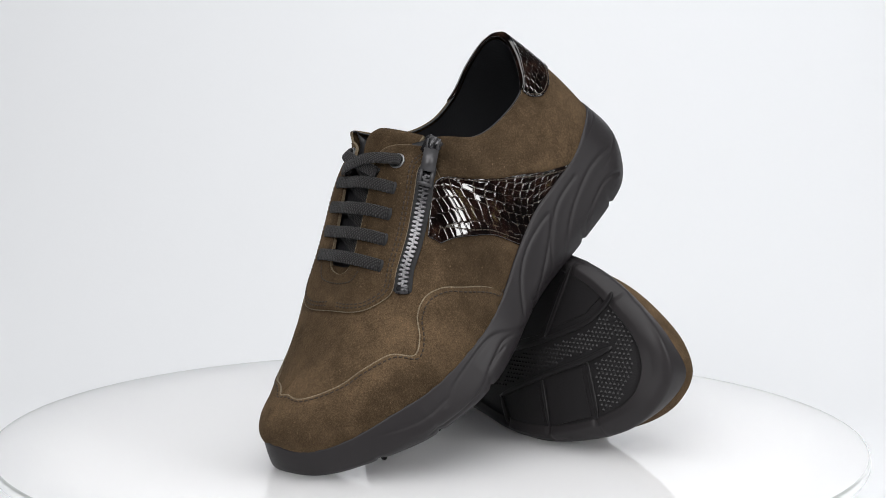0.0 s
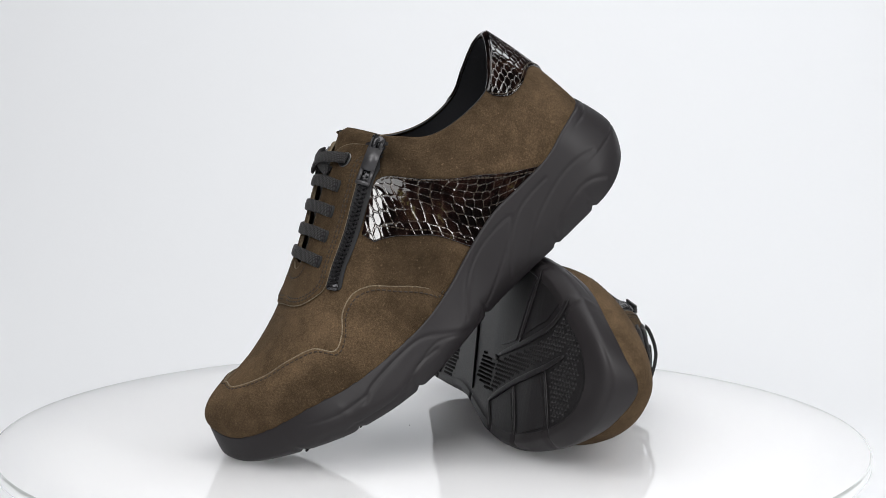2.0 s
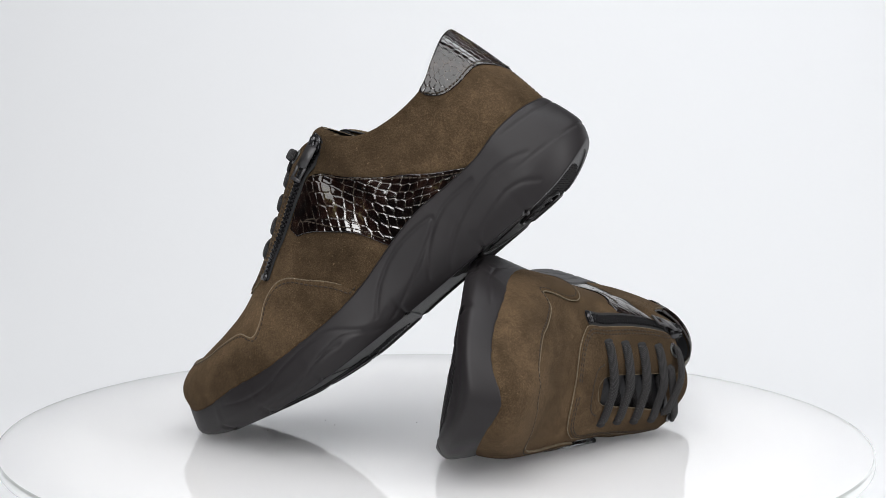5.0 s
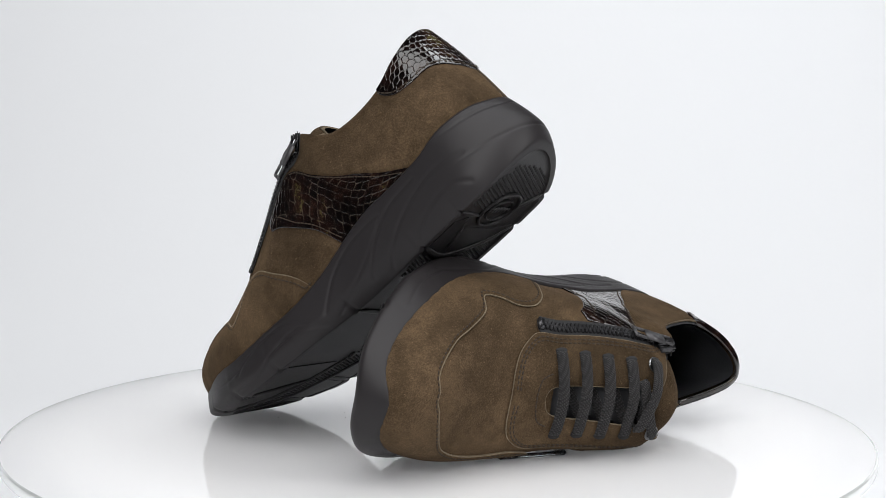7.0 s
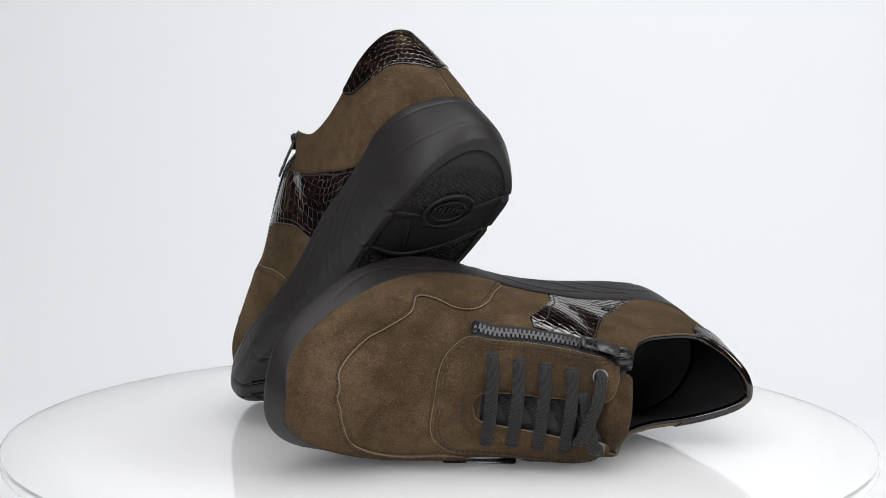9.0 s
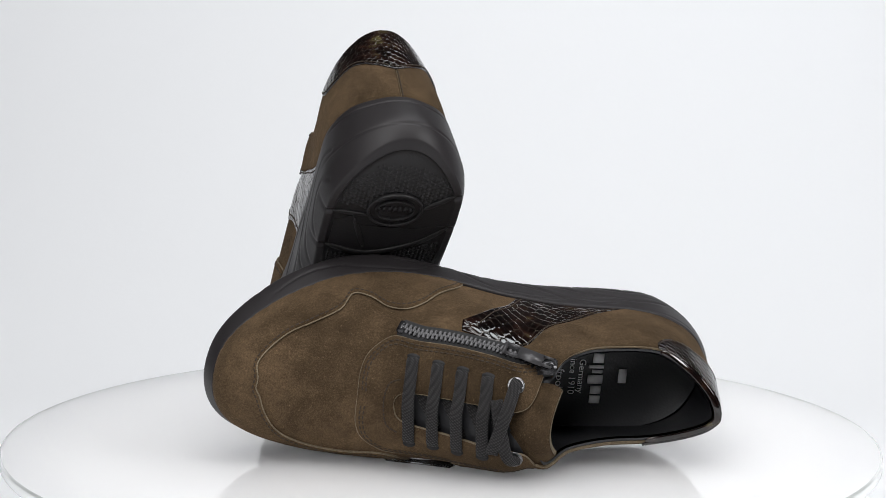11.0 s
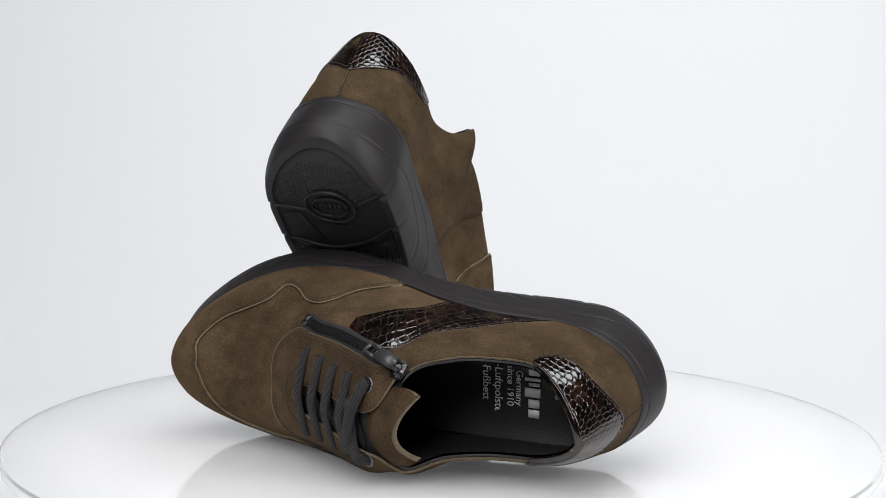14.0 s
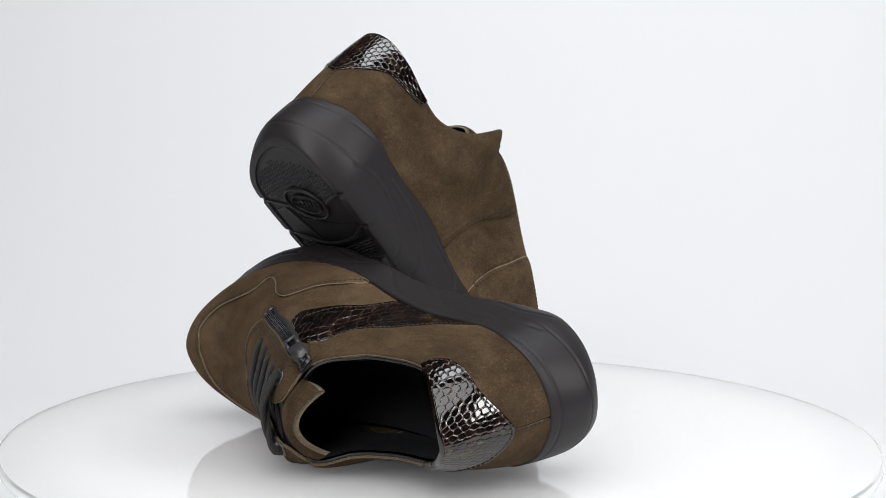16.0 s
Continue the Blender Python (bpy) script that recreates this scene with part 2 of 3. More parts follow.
def skin_normal(s, v):
    e = 0.003
    v = np.clip(v, e, 1 - e)
    n = np.cross(skin(s + e, v) - skin(s - e, v), skin(s, v + e) - skin(s, v - e))
    return unit(n)


def saddle(s, w):
    """The upper over the ridge: w from -1 at the far side's sole over 0 to 1 at the zip side's."""
    s, w = np.broadcast_arrays(np.asarray(s, float), np.asarray(w, float))
    return np.where(w >= 0, s, -s), 1 - np.abs(w)


def inside(p, poly):
    x, y = p[:, 0], p[:, 1]
    r = np.zeros(len(p), bool)
    for (x0, y0), (x1, y1) in zip(poly, np.roll(poly, -1, 0)):
        c = (y0 > y) != (y1 > y)
        r ^= c & (x < (x1 - x0) * (y - y0) / (y1 - y0 + 1e-12) + x0)
    return r


SX, SV = 280.0, 75.0   # millimetres for one unit of s and of v


def panel(name, outline, thick, mats, parent, side, label="", step=2.2, over_ridge=False, relief=None, base=0.0):
    """A sheet of leather on the upper: an outline in s and v (or s and w), with thickness and cut edges."""
    from mathutils.geometry import delaunay_2d_cdt
    o = even(np.asarray(outline) * (SX, SV), min(step, 1.6), closed=True)
    lo, hi = o.min(0), o.max(0)
    gx, gy = np.meshgrid(np.arange(lo[0], hi[0], step), np.arange(lo[1], hi[1], step), indexing="ij")
    g = np.stack([gx.ravel(), gy.ravel()], 1)
    g[:, 0] += (np.arange(len(g)) % 2) * 0.01
    g = g[inside(g, o)]
    near = np.min(((g[:, None] - o[None]) ** 2).sum(-1), 1) > (0.45 * min(step, 1.6)) ** 2 if len(g) < 6000 else np.ones(len(g), bool)
    pts = np.vstack([o, g[near]])
    n = len(o)
    got = delaunay_2d_cdt([Vector(p) for p in pts], [(i, (i + 1) % n) for i in range(n)], [], 1, 1e-5)
    q = np.array([tuple(p) for p in got[0]])
    tris = [tuple(f) for f in got[2]]
    s, v = q[:, 0] / SX, q[:, 1] / SV
    if over_ridge:
        s, v = saddle(s, v)
    nrm, p = skin_normal(s, v), skin(s, v)
    edge = np.zeros(len(q), bool)
    count = {}
    for f in tris:
        for a, c in zip(f, f[1:] + f[:1]):
            count[(a, c)] = 1
    rim = [(a, c) for a, c in count if (c, a) not in count]
    for a, c in rim:
        edge[a] = edge[c] = True
    h = np.where(edge, thick * 0.72, thick) + base
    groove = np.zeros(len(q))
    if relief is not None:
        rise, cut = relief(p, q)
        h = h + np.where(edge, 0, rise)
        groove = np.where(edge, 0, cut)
    top = p + nrm * h[:, None]
    low = p + nrm * (base - 0.6)
    verts = np.vstack([top, low])
    k = len(q)
    faces = tris + [(c, a, a + k, c + k) for a, c in rim]
    # turn all faces outward
    a = np.array(tris)
    fn = np.cross(top[a[:, 1]] - top[a[:, 0]], top[a[:, 2]] - top[a[:, 0]])
    if (fn * nrm[a[:, 0]]).sum() < 0:
        faces = [f[::-1] for f in faces]
    which = [0] * len(tris) + [len(mats) - 1 if isinstance(mats, (list, tuple)) else 0] * len(rim)
    ob = link(name, verts, faces, mats, parent, label, side, True, which)
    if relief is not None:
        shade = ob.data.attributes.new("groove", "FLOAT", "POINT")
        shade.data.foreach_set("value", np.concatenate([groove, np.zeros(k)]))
    return ob


def on_skin(pts, over=0.0):
    """Places over the skin for s, v pairs, with normals."""
    pts = np.asarray(pts)
    n = skin_normal(pts[:, 0], pts[:, 1])
    return skin(pts[:, 0], pts[:, 1]) + n * over, n


def stitches(name, line, over, parent, side, gap=2.7, size=(1.9, 0.7, 0.5)):
    """A row of thread stitches along a line of places with normals."""
    p, n = line
    d = np.concatenate([[0], np.cumsum(np.linalg.norm(np.diff(p, axis=0), axis=1))])
    t = np.arange(gap / 2, d[-1], gap)
    q = np.stack([np.interp(t, d, p[:, k]) for k in range(3)], 1)
    m = unit(np.stack([np.interp(t, d, n[:, k]) for k in range(3)], 1))
    tan = unit(np.stack([np.interp(t + 0.5, d, p[:, k]) for k in range(3)], 1) - np.stack([np.interp(t - 0.5, d, p[:, k]) for k in range(3)], 1))
    sd = np.cross(tan, m)
    bv, bf = box(0, 0, 0, *size, bevel=0.12)
    pieces = [(q[i] + m[i] * over + bv[:, :1] * tan[i] + bv[:, 1:2] * sd[i] + bv[:, 2:] * m[i], bf) for i in range(len(t))]
    if pieces:
        v, f = joined(*pieces)
        link(name, v, f, THREAD, parent, "", side, kind="stuff")


# ---- croc relief: flat polished scales in rows with narrow grooves, squarer by the zip and longer by the sole ----
def croc_relief(cell, deep, seed, rows=0.95, stagger=0.5, angle=0.0):
    rnd = np.random.RandomState(seed)
    tilt, tilt2 = rnd.uniform(-0.07, 0.07, (64, 64)), rnd.uniform(-0.07, 0.07, (64, 64))
    jx, jy = rnd.uniform(-0.17, 0.17, (64, 64)), rnd.uniform(-0.10, 0.10, (64, 64))

    def relief(p, q):
        ca, sa = math.cos(radians(angle)), math.sin(radians(angle))
        x, y = (q[:, 0] * ca - q[:, 1] * sa) / cell + 8, (q[:, 0] * sa + q[:, 1] * ca) / (cell * rows) + 8
        y = y + 0.16 * np.sin(x * 0.7 + 0.4)
        x = x + 0.14 * np.sin(y * 0.9)
        i, j = np.floor(x).astype(int), np.floor(y).astype(int)
        best, lean = np.full((2, len(x)), 9.0), np.zeros(len(x))
        for a in (-2, -1, 0, 1, 2):
            for c in (-2, -1, 0, 1, 2):
                u, w = i + a, j + c
                dx = x - (u + 0.5 + stagger * (w % 2) + jx[u % 64, w % 64])
                dy = y - (w + 0.5 + jy[u % 64, w % 64])
                d = np.hypot(dx, dy)
                near = d < best[0]
                best[1] = np.where(near, best[0], np.minimum(best[1], d))
                best[0] = np.where(near, d, best[0])
                lean = np.where(near, tilt[u % 64, w % 64] * dx + tilt2[u % 64, w % 64] * dy, lean)
        gap = best[1] - best[0]
        edge = np.clip(gap / 0.17, 0, 1)
        rise = deep * (1 - (1 - edge) ** 2 - 1) + 0.05 * np.sin(x * 0.6 + 0.5 * y) + lean * edge - 0.10 * best[0] ** 2
        # second value: mask for the highlights and film painted along the grooves
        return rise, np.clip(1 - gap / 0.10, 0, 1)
    return relief


# ---- the sole ----
UNDER_X = np.arange(-54.0, 240.0, 0.5)
UNDER_Z = np.interp(UNDER_X, [-54, -47, -42, -36, -30, -22, -15, -5, 100, 126, 140, 154, 178, 200, 212, 222, 230, 238],
                    [22, 15, 10.5, 7.5, 5, 2.5, 1, 0, 0, 0.3, 1.3, 3, 7.2, 13.8, 18.3, 23.5, 36, 48])
UNDER_Z = np.convolve(np.pad(UNDER_Z, 12, mode="edge"), np.bartlett(25) / np.bartlett(25).sum(), mode="valid")


def under(x):
    """Height of the outsole's underside along the shoe: flat, with toe spring and a bevelled heel."""
    return np.interp(x, UNDER_X, UNDER_Z)


WAVES_ZIP = [[(51, 2), (41, 12), (27, 20), (6, 26), (-8, 26), (-18, 23)], [(28, 2), (21, 9), (5, 14), (-6, 13), (-14, 8)],
             [(62, 6), (52, 18), (34, 29), (13, 31)], [(95, 8), (82, 21), (65, 29), (44, 30.5), (42, 27), (56, 18), (76, 8), (90, 3)],
             [(131, 11), (115, 12), (100, 3)], [(97, 2), (108, 11), (123, 20), (151, 20), (163, 16)], [(177, 11), (150, 7), (131, 11), (118, 10)],
             [(194, 27), (177, 20), (160, 18)]]
WAVES_FAR = [[(45, 3), (34, 14), (12, 22), (-6, 22), (-16, 18)], [(62, 4), (55, 18), (36, 28), (12, 30)], [(84, 3), (95, 12), (88, 24), (66, 29)],
             [(112, 4), (118, 13), (112, 20)], [(178, 11), (150, 8), (128, 12)], [(192, 25), (170, 19), (150, 17)]]


def line_distance(p, line):
    q = curve_points(line, 40)
    best = np.full(len(p), 1e9)
    for a, c in zip(q[:-1], q[1:]):
        t = np.clip(((p - a) @ (c - a)) / max(((c - a) ** 2).sum(), 1e-9), 0, 1)
        best = np.minimum(best, np.linalg.norm(p - a - t[:, None] * (c - a), axis=1))
    return best


def sole(shoe, side):
    n, rows = 560, 52
    s = np.linspace(0, 2, n, endpoint=False)
    b, o, out = around(FEATHER, s), around(SOLE, s), outward(s)
    low = o - out * (3.2 + 3.6 * np.clip((o[:, :1] - 150) / 60, 0, 1) ** 1.5 + 4.0 * np.exp(-((o[:, :1] - 72) / 30) ** 2))
    zb = np.maximum(under(low[:, 0]), 0)
    # small notches where the tread's channels run out
    notch = np.zeros(n)
    for at in (2, 31, 84, 137, 172, 199):
        notch = np.maximum(notch, np.where(s <= 1, 1.6, 0) * np.exp(-((low[:, 0] - at) / 1.4) ** 2))
    for at in (-12, 14, 95, 137, 168, 198):
        notch = np.maximum(notch, np.where(s > 1, 1.6, 0) * np.exp(-((low[:, 0] - at) / 1.4) ** 2))
    zb = zb + notch
    lip = b[:, :2] + out * 1.8
    verts = [np.concatenate([b[:, :2] - out * 1.2, b[:, 2:] + 0.2], 1), np.concatenate([b[:, :2] + out * 0.9, b[:, 2:] + 1.3], 1)]
    for h in np.linspace(1, 0, rows):
        z = zb + (b[:, 2] + 0.4 - zb) * h
        up = np.clip((h - 0.3) / 0.7, 0, 1) ** 1.35
        dn = np.clip(1 - h / 0.45, 0, 1) ** 2.4
        xy = o + (lip - o) * up + (low - o) * dn
        xz = np.stack([xy[:, 0], z], 1)
        d = np.zeros(n)
        for far, lines in ((False, WAVES_ZIP), (True, WAVES_FAR)):
            here = (s > 1) if far else (s <= 1)
            for k, line in enumerate(lines):
                dist = line_distance(xz[here], line)
                d[here] += -0.42 * np.exp(-(dist / 0.75) ** 2) + 0.10 * np.exp(-((dist - 2.6) / 1.8) ** 2)
        heel = np.clip((-4 - xy[:, 0]) / 22, 0, 1)
        d += -0.55 * heel * (np.exp(-((z - 20) / 0.6) ** 2) + np.exp(-((z - 38.5) / 0.5) ** 2))
        d *= 1 - 0.7 * np.clip((xy[:, 0] - 172) / 22, 0, 1)
        d *= np.clip(h / 0.12, 0, 1) * np.clip((1 - h) / 0.06, 0, 1)
        verts.append(np.concatenate([xy + out * d[:, None], z[:, None]], 1))
    spine = np.stack([np.clip(o[:, 0], 4, 185), np.interp(o[:, 0], [-40, 120, 225], [0, 0, -8])], 1)
    base = len(verts)
    for k, lift in [(0.03, -0.1), (0.10, -0.1), (0.112, 0.5)] + [(k, 1.0) for k in np.linspace(0.125, 1, 16)]:
        xy = low + (spine - low) * k
        verts.append(np.concatenate([xy, (under(xy[:, 0]) + np.maximum(lift, notch * (k < 0.11)))[:, None]], 1))
    v = np.array(verts)
    link("midsole", v[:base + 2].transpose(1, 0, 2).reshape(-1, 3), grid_faces(n, base + 2, wrap=True, flip=True), RUBBER, shoe, "charcoal moulded rubber sole with wave grooves", side)
    low = v[base + 1:]
    link("outsole", low.transpose(1, 0, 2).reshape(-1, 3), grid_faces(n, len(low), wrap=True, flip=True), TREAD, shoe, "black rubber outsole with ribbed tread", side)


def bar(points, w, h, lift=1.3):
    """A raised rib on the underside."""
    q = curve_points(points, 18) if len(points) > 2 else np.linspace(points[0], points[1], 10)
    p = np.concatenate([q, (under(q[:, 0]) + lift - h * 0.5)[:, None]], 1)
    return ribbon(p, np.tile((0, 0, -1.0), (len(p), 1)), w, h)


def studs(outline, pitch, size, high=0.95, lift=1.0):
    """Small pyramids that fill an outline on the underside."""
    o = np.array(outline, float)
    gx, gy = np.meshgrid(np.arange(o[:, 0].min(), o[:, 0].max(), pitch), np.arange(o[:, 1].min(), o[:, 1].max(), pitch), indexing="ij")
    gx = gx + (np.arange(gx.shape[1]) % 2)[None] * pitch * 0.5
    g = np.stack([gx.ravel(), gy.ravel()], 1)
    g = g[inside(g, o)]
    v, f = [], []
    for x, y in g:
        z, k = float(under(x)) + lift + 0.1, len(v)
        v += [(x - size, y, z), (x, y - size, z), (x + size, y, z), (x, y + size, z), (x, y, z - high)]
        f += [(k + 1, k, k + 4), (k + 2, k + 1, k + 4), (k + 3, k + 2, k + 4), (k, k + 3, k + 4)]
    return np.array(v), f


def pad(outline, h=0.5, lift=1.0):
    """A smooth raised field on the underside."""
    from mathutils.geometry import delaunay_2d_cdt
    o = even(outline, 2.0, closed=True)
    gx, gy = np.meshgrid(np.arange(o[:, 0].min(), o[:, 0].max(), 4.0), np.arange(o[:, 1].min(), o[:, 1].max(), 4.0), indexing="ij")
    g = np.stack([gx.ravel(), gy.ravel() + 0.003], 1)
    g = g[inside(g, o)]
    n = len(o)
    got = delaunay_2d_cdt([Vector(p) for p in np.vstack([o, g])], [(i, (i + 1) % n) for i in range(n)], [], 1, 1e-5)
    q = np.array([tuple(p) for p in got[0]])
    tris = [tuple(f)[::-1] for f in got[2]]
    z = under(q[:, 0]) + lift
    dirs = {(a, c) for f in tris for a, c in zip(f, f[1:] + f[:1])}
    k = len(q)
    faces = tris + [(c, a, a + k, c + k) for a, c in dirs if (c, a) not in dirs]
    return np.vstack([np.column_stack([q, z - h]), np.column_stack([q, z + 0.5])]), faces


def tread(shoe, side):
    fore = [(128, -32), (158, -18), (186, -6), (202, 3)]
    mid = [(134, -6), (165, 5), (186, 15), (196, 26), (199, 32)]
    for line, w in ((fore, 3.2), (mid, 3.2), ([(158, 2), (172, 44)], 3.0), ([(159, -18), (168, -44)], 2.6), ([(188, -6), (198, -35)], 3.0),
                    ([(129, -31), (137, -46)], 2.8), ([(128, -7), (134, -8)], 3.0), ([(2, 32), (5, 13)], 2.6), ([(-1, -14), (-12, -29)], 3.4),
                    ([(31, 31), (37, 16), (37, 3), (28, -17), (14, -31)], 3.4), ([(8, 20), (33, 11)], 2.6), ([(84, 32), (88, 10), (95, -30)], 3.0)):
        v, f = bar(line, w, 1.5)
        link("tread_rib", v, f, TREAD, shoe, "", side)
    for outline in ([(137, 0), (155, 5), (168, 43), (150, 46), (136, 44)], [(163, 9), (184, 19), (194, 31), (176, 42)],
                    [(134, -33), (157, -23), (165, -44), (141, -46)], [(163, -19), (185, -10), (194, -35), (171, -43)],
                    [(10, 30), (6, 21), (28, 13), (30, 30)], [(14, 15), (16, -12), (12, -30), (26, -17), (33, 3), (32, 9)]):
        v, f = pad(outline)
        link("tread_pad", v, f, TREAD, shoe, "", side, smooth=False)
    for outline in ([(128, -28), (158, -14), (202, 6), (198, 24), (188, 11), (167, 1), (134, -9)],
                    [(192, -7), (199, -33), (208, -27), (213.5, -10), (212.5, 8), (204, 27), (199, 22), (204, 2)],
                    [(-4, 31), (-20, 25), (-29, 12), (-30, -2), (-27, -16), (-19, -26), (-15, -29), (-3, -15), (-12, -8), (-13, 6), (0, 14)],
                    [(36, 30), (41, 16), (41, 3), (33, -17), (24, -31), (44, -30), (54, -18), (56, 28)],
                    [(100, -22), (126, -28), (130, -11), (108, -6)]):
        waist = 30 < outline[0][0] < 110
        v, f = studs(outline, *((2.3, 1.2, 1.0) if waist else (2.35, 1.25, 1.0)))
        link("tread_studs", v, f, TREAD, shoe, "", side, smooth=False, kind="stuff")
    # oval maker's medallion, its mark as a plain shape
    a = np.linspace(0, 2 * np.pi, 48, endpoint=False)
    for rx, ry, w in ((12.5, 14.0, 1.6), (7.5, 10.0, 0.8)):
        p = np.column_stack([np.cos(a) * rx, np.sin(a) * ry, np.full(48, 0.4)])
        p = np.vstack([p, p[:2]])
        v, f = ribbon(p, np.tile((0, 0, -1.0), (len(p), 1)), w, 2.2, round_ends=False)
        link("medallion_ring", v, f, TREAD, shoe, "", side)
    for at, w in zip(np.linspace(-8.4, 8.4, 7), (3.4, 4.0, 4.6, 4.6, 4.6, 4.0, 3.4)):
        v, f = box(0, at, 0.7, w, 1.7, 1.4, 0.25)
        link("medallion_mark", v, f, TREAD, shoe, "", side)


# ---- the upper ----
BAND_TOP = [(0.491, 0.475), (0.566, 0.46), (0.634, 0.42), (0.69, 0.2), (0.738, -0.01)]
PATCH_LOW = [(0.747, 0.99), (0.753, 0.88), (0.781, 0.71), (0.82, 0.615), (0.88, 0.58), (0.945, 0.47), (1.0, 0.39), (1.055, 0.46), (1.106, 0.56),
             (1.147, 0.67), (1.2, 0.735), (1.25, 0.86), (1.262, 0.99)]
GUARD = [(0.43, -0.02), (0.378, 0.185), (0.352, 0.32), (0.328, 0.395), (0.303, 0.39), (0.282, 0.31), (0.26, 0.275), (0.241, 0.41), (0.2, 0.482), (0.16, 0.515),
         (0.095, 0.65), (0.05, 0.83), (0, 0.9), (-0.06, 0.84), (-0.116, 0.70), (-0.178, 0.48), (-0.25, 0.42), (-0.30, 0.52), (-0.33, 0.47),
         (-0.36, 0.18), (-0.395, -0.02)]
FACE_EDGE = [(0.265, 0.0), (0.268, 0.14), (0.278, 0.26), (0.297, 0.355), (0.315, 0.40), (0.345, 0.385), (0.40, 0.395), (0.441, 0.395), (0.485, 0.395), (0.515, 0.37), (0.535, 0.27), (0.545, 0.2)]
ZIP_LINE = [(0.317, 0.535), (0.345, 0.565), (0.37, 0.56), (0.41, 0.55), (0.435, 0.548), (0.46, 0.545), (0.50, 0.565), (0.53, 0.70), (0.55, 0.86), (0.563, 0.97)]
LACE_ENDS = [((0.338, 0.73), (1.660, 0.80)), ((0.370, 0.745), (1.630, 0.82)), ((0.402, 0.755), (1.598, 0.83)), ((0.437, 0.76), (1.563, 0.85))]


def upper(shoe, side):
    # body: one sheet round the last, with the throat left open under the laces
    n, m = 420, 44
    s = np.linspace(0, 2, n, endpoint=False)
    S, V = np.meshgrid(s, np.linspace(-0.03, 1, m), indexing="ij")
    p = skin(S, np.clip(V, 0, 1))
    p[..., 2] += np.minimum(V, 0) * 40
    flat = p.reshape(-1, 3)
    sv, vv = S.ravel(), V.ravel()
    near = np.where(sv <= 1, sv, 2 - sv)
    hole = ((near > 0.33) & (near < 0.53) & (vv > 0.9)) | ((near > 0.49) & (near < 0.548) & (vv > 0.85))
    faces = [f for f in grid_faces(n, m, wrap=True, flip=False) if not any(hole[i] for i in f)]
    faces = [f[::-1] for f in faces]
    link("upper", flat, faces, [SUEDE], shoe, "olive brown suede vamp", side)
    # lining
    L = np.linspace(0.30, 1.70, 260)
    S, V = np.meshgrid(L, np.linspace(0.02, 1, 30), indexing="ij")
    inn = skin(S, V) - skin_normal(S, V) * 3.2
    link("lining", inn.reshape(-1, 3), grid_faces(260, 30), LINING, shoe, "black leather lining", side)
    t = np.linspace(0.552, 1.448, 240)
    c, nn = skin(t, 1.0 + 0 * t), skin_normal(t, 0.97 + 0 * t)
    v, f = ribbon(c - nn * 1.4, np.tile((0, 0, 1.0), (240, 1)) + 0.01, 1.3, 0.8)
    link("collar_edge", v, f, LINING, shoe, "black padded collar edge", side)
    t = np.linspace(0.752, 1.257, 150)
    c, nn = skin(t, 1.0 + 0 * t), skin_normal(t, 0.97 + 0 * t)
    v, f = ribbon(c - nn * 0.6 + (0, 0, 0.3), np.tile((0, 0, 1.0), (150, 1)) + 0.01, 3.2, 1.3)
    link("patent_binding", v, f, CROC, shoe, "glossy patent binding on the heel collar", side)
    # footbed
    ss = np.linspace(0, 2, 120, endpoint=False)
    o, w = around(FEATHER, ss), outward(ss)
    rows = []
    for k in np.linspace(0.0, 1, 12):
        xy = (o[:, :2] - w * 3.0) * (1 - k) + np.stack([np.clip(o[:, 0], -5, 190), 0 * ss], 1) * k
        rows.append(np.column_stack([xy, np.interp(xy[:, 0], [-40, 30, 110, 220], [36, 33, 24, 34]) + 5.0 * (1 - k) ** 3]))
    foot = link("footbed", np.stack(rows, 1).reshape(-1, 3), grid_faces(120, 12, wrap=True, flip=True), LINING, shoe, "black leather footbed with silver print", side)
    # tongue: a curved sheet behind the laces that stands out over the throat
    x = np.linspace(0, 1, 40)
    line = curve_points([(144, 70), (120, 82), (100, 94), (84, 105), (75.5, 112), (69.5, 115.2), (65, 114.6)], 40)
    a = np.linspace(-1, 1, 25)
    top, bot = [], []
    for i in range(40):
        half = 17 + 5 * x[i] - 5 * max(0, (x[i] - 0.8) / 0.2) ** 2
        drop = 8.5 + 4 * x[i]
        y = a * half
        z = line[i, 1] - drop * a ** 2
        xx = line[i, 0] - 7.5 * x[i] ** 3 * a ** 2
        shift = -9.0 if side > 0 else -5.0
        top.append(np.column_stack([xx, y + shift, z]))
        bot.append(np.column_stack([xx - 1.4, y * 0.93 + shift, z - 2.8]))
    top, bot = np.array(top), np.array(bot)
    f1 = grid_faces(40, 25)
    v = np.vstack([top.reshape(-1, 3), bot.reshape(-1, 3)])
    k = 1000
    f2 = [tuple(i + k for i in q[::-1]) for q in f1]
    e = [(39 * 25 + j + 1, 39 * 25 + j, 39 * 25 + j + k, 39 * 25 + j + 1 + k) for j in range(24)]
    e += [(i * 25, (i + 1) * 25, (i + 1) * 25 + k, i * 25 + k) for i in range(39)] + [((i + 1) * 25 + 24, i * 25 + 24, i * 25 + 24 + k, (i + 1) * 25 + 24 + k) for i in range(39)]
    tongue = link("tongue", v, [q[::-1] for q in f1 + f2 + e], [SUEDE, LINING, EDGE], shoe, "padded suede tongue with dark lining", side,
                  which=[0] * len(f1) + [1] * len(f2) + [2] * len(e))
    # panels
    def smooth(pts, k=8):
        return curve_points(pts, len(pts) * k)
    g = smooth(GUARD)
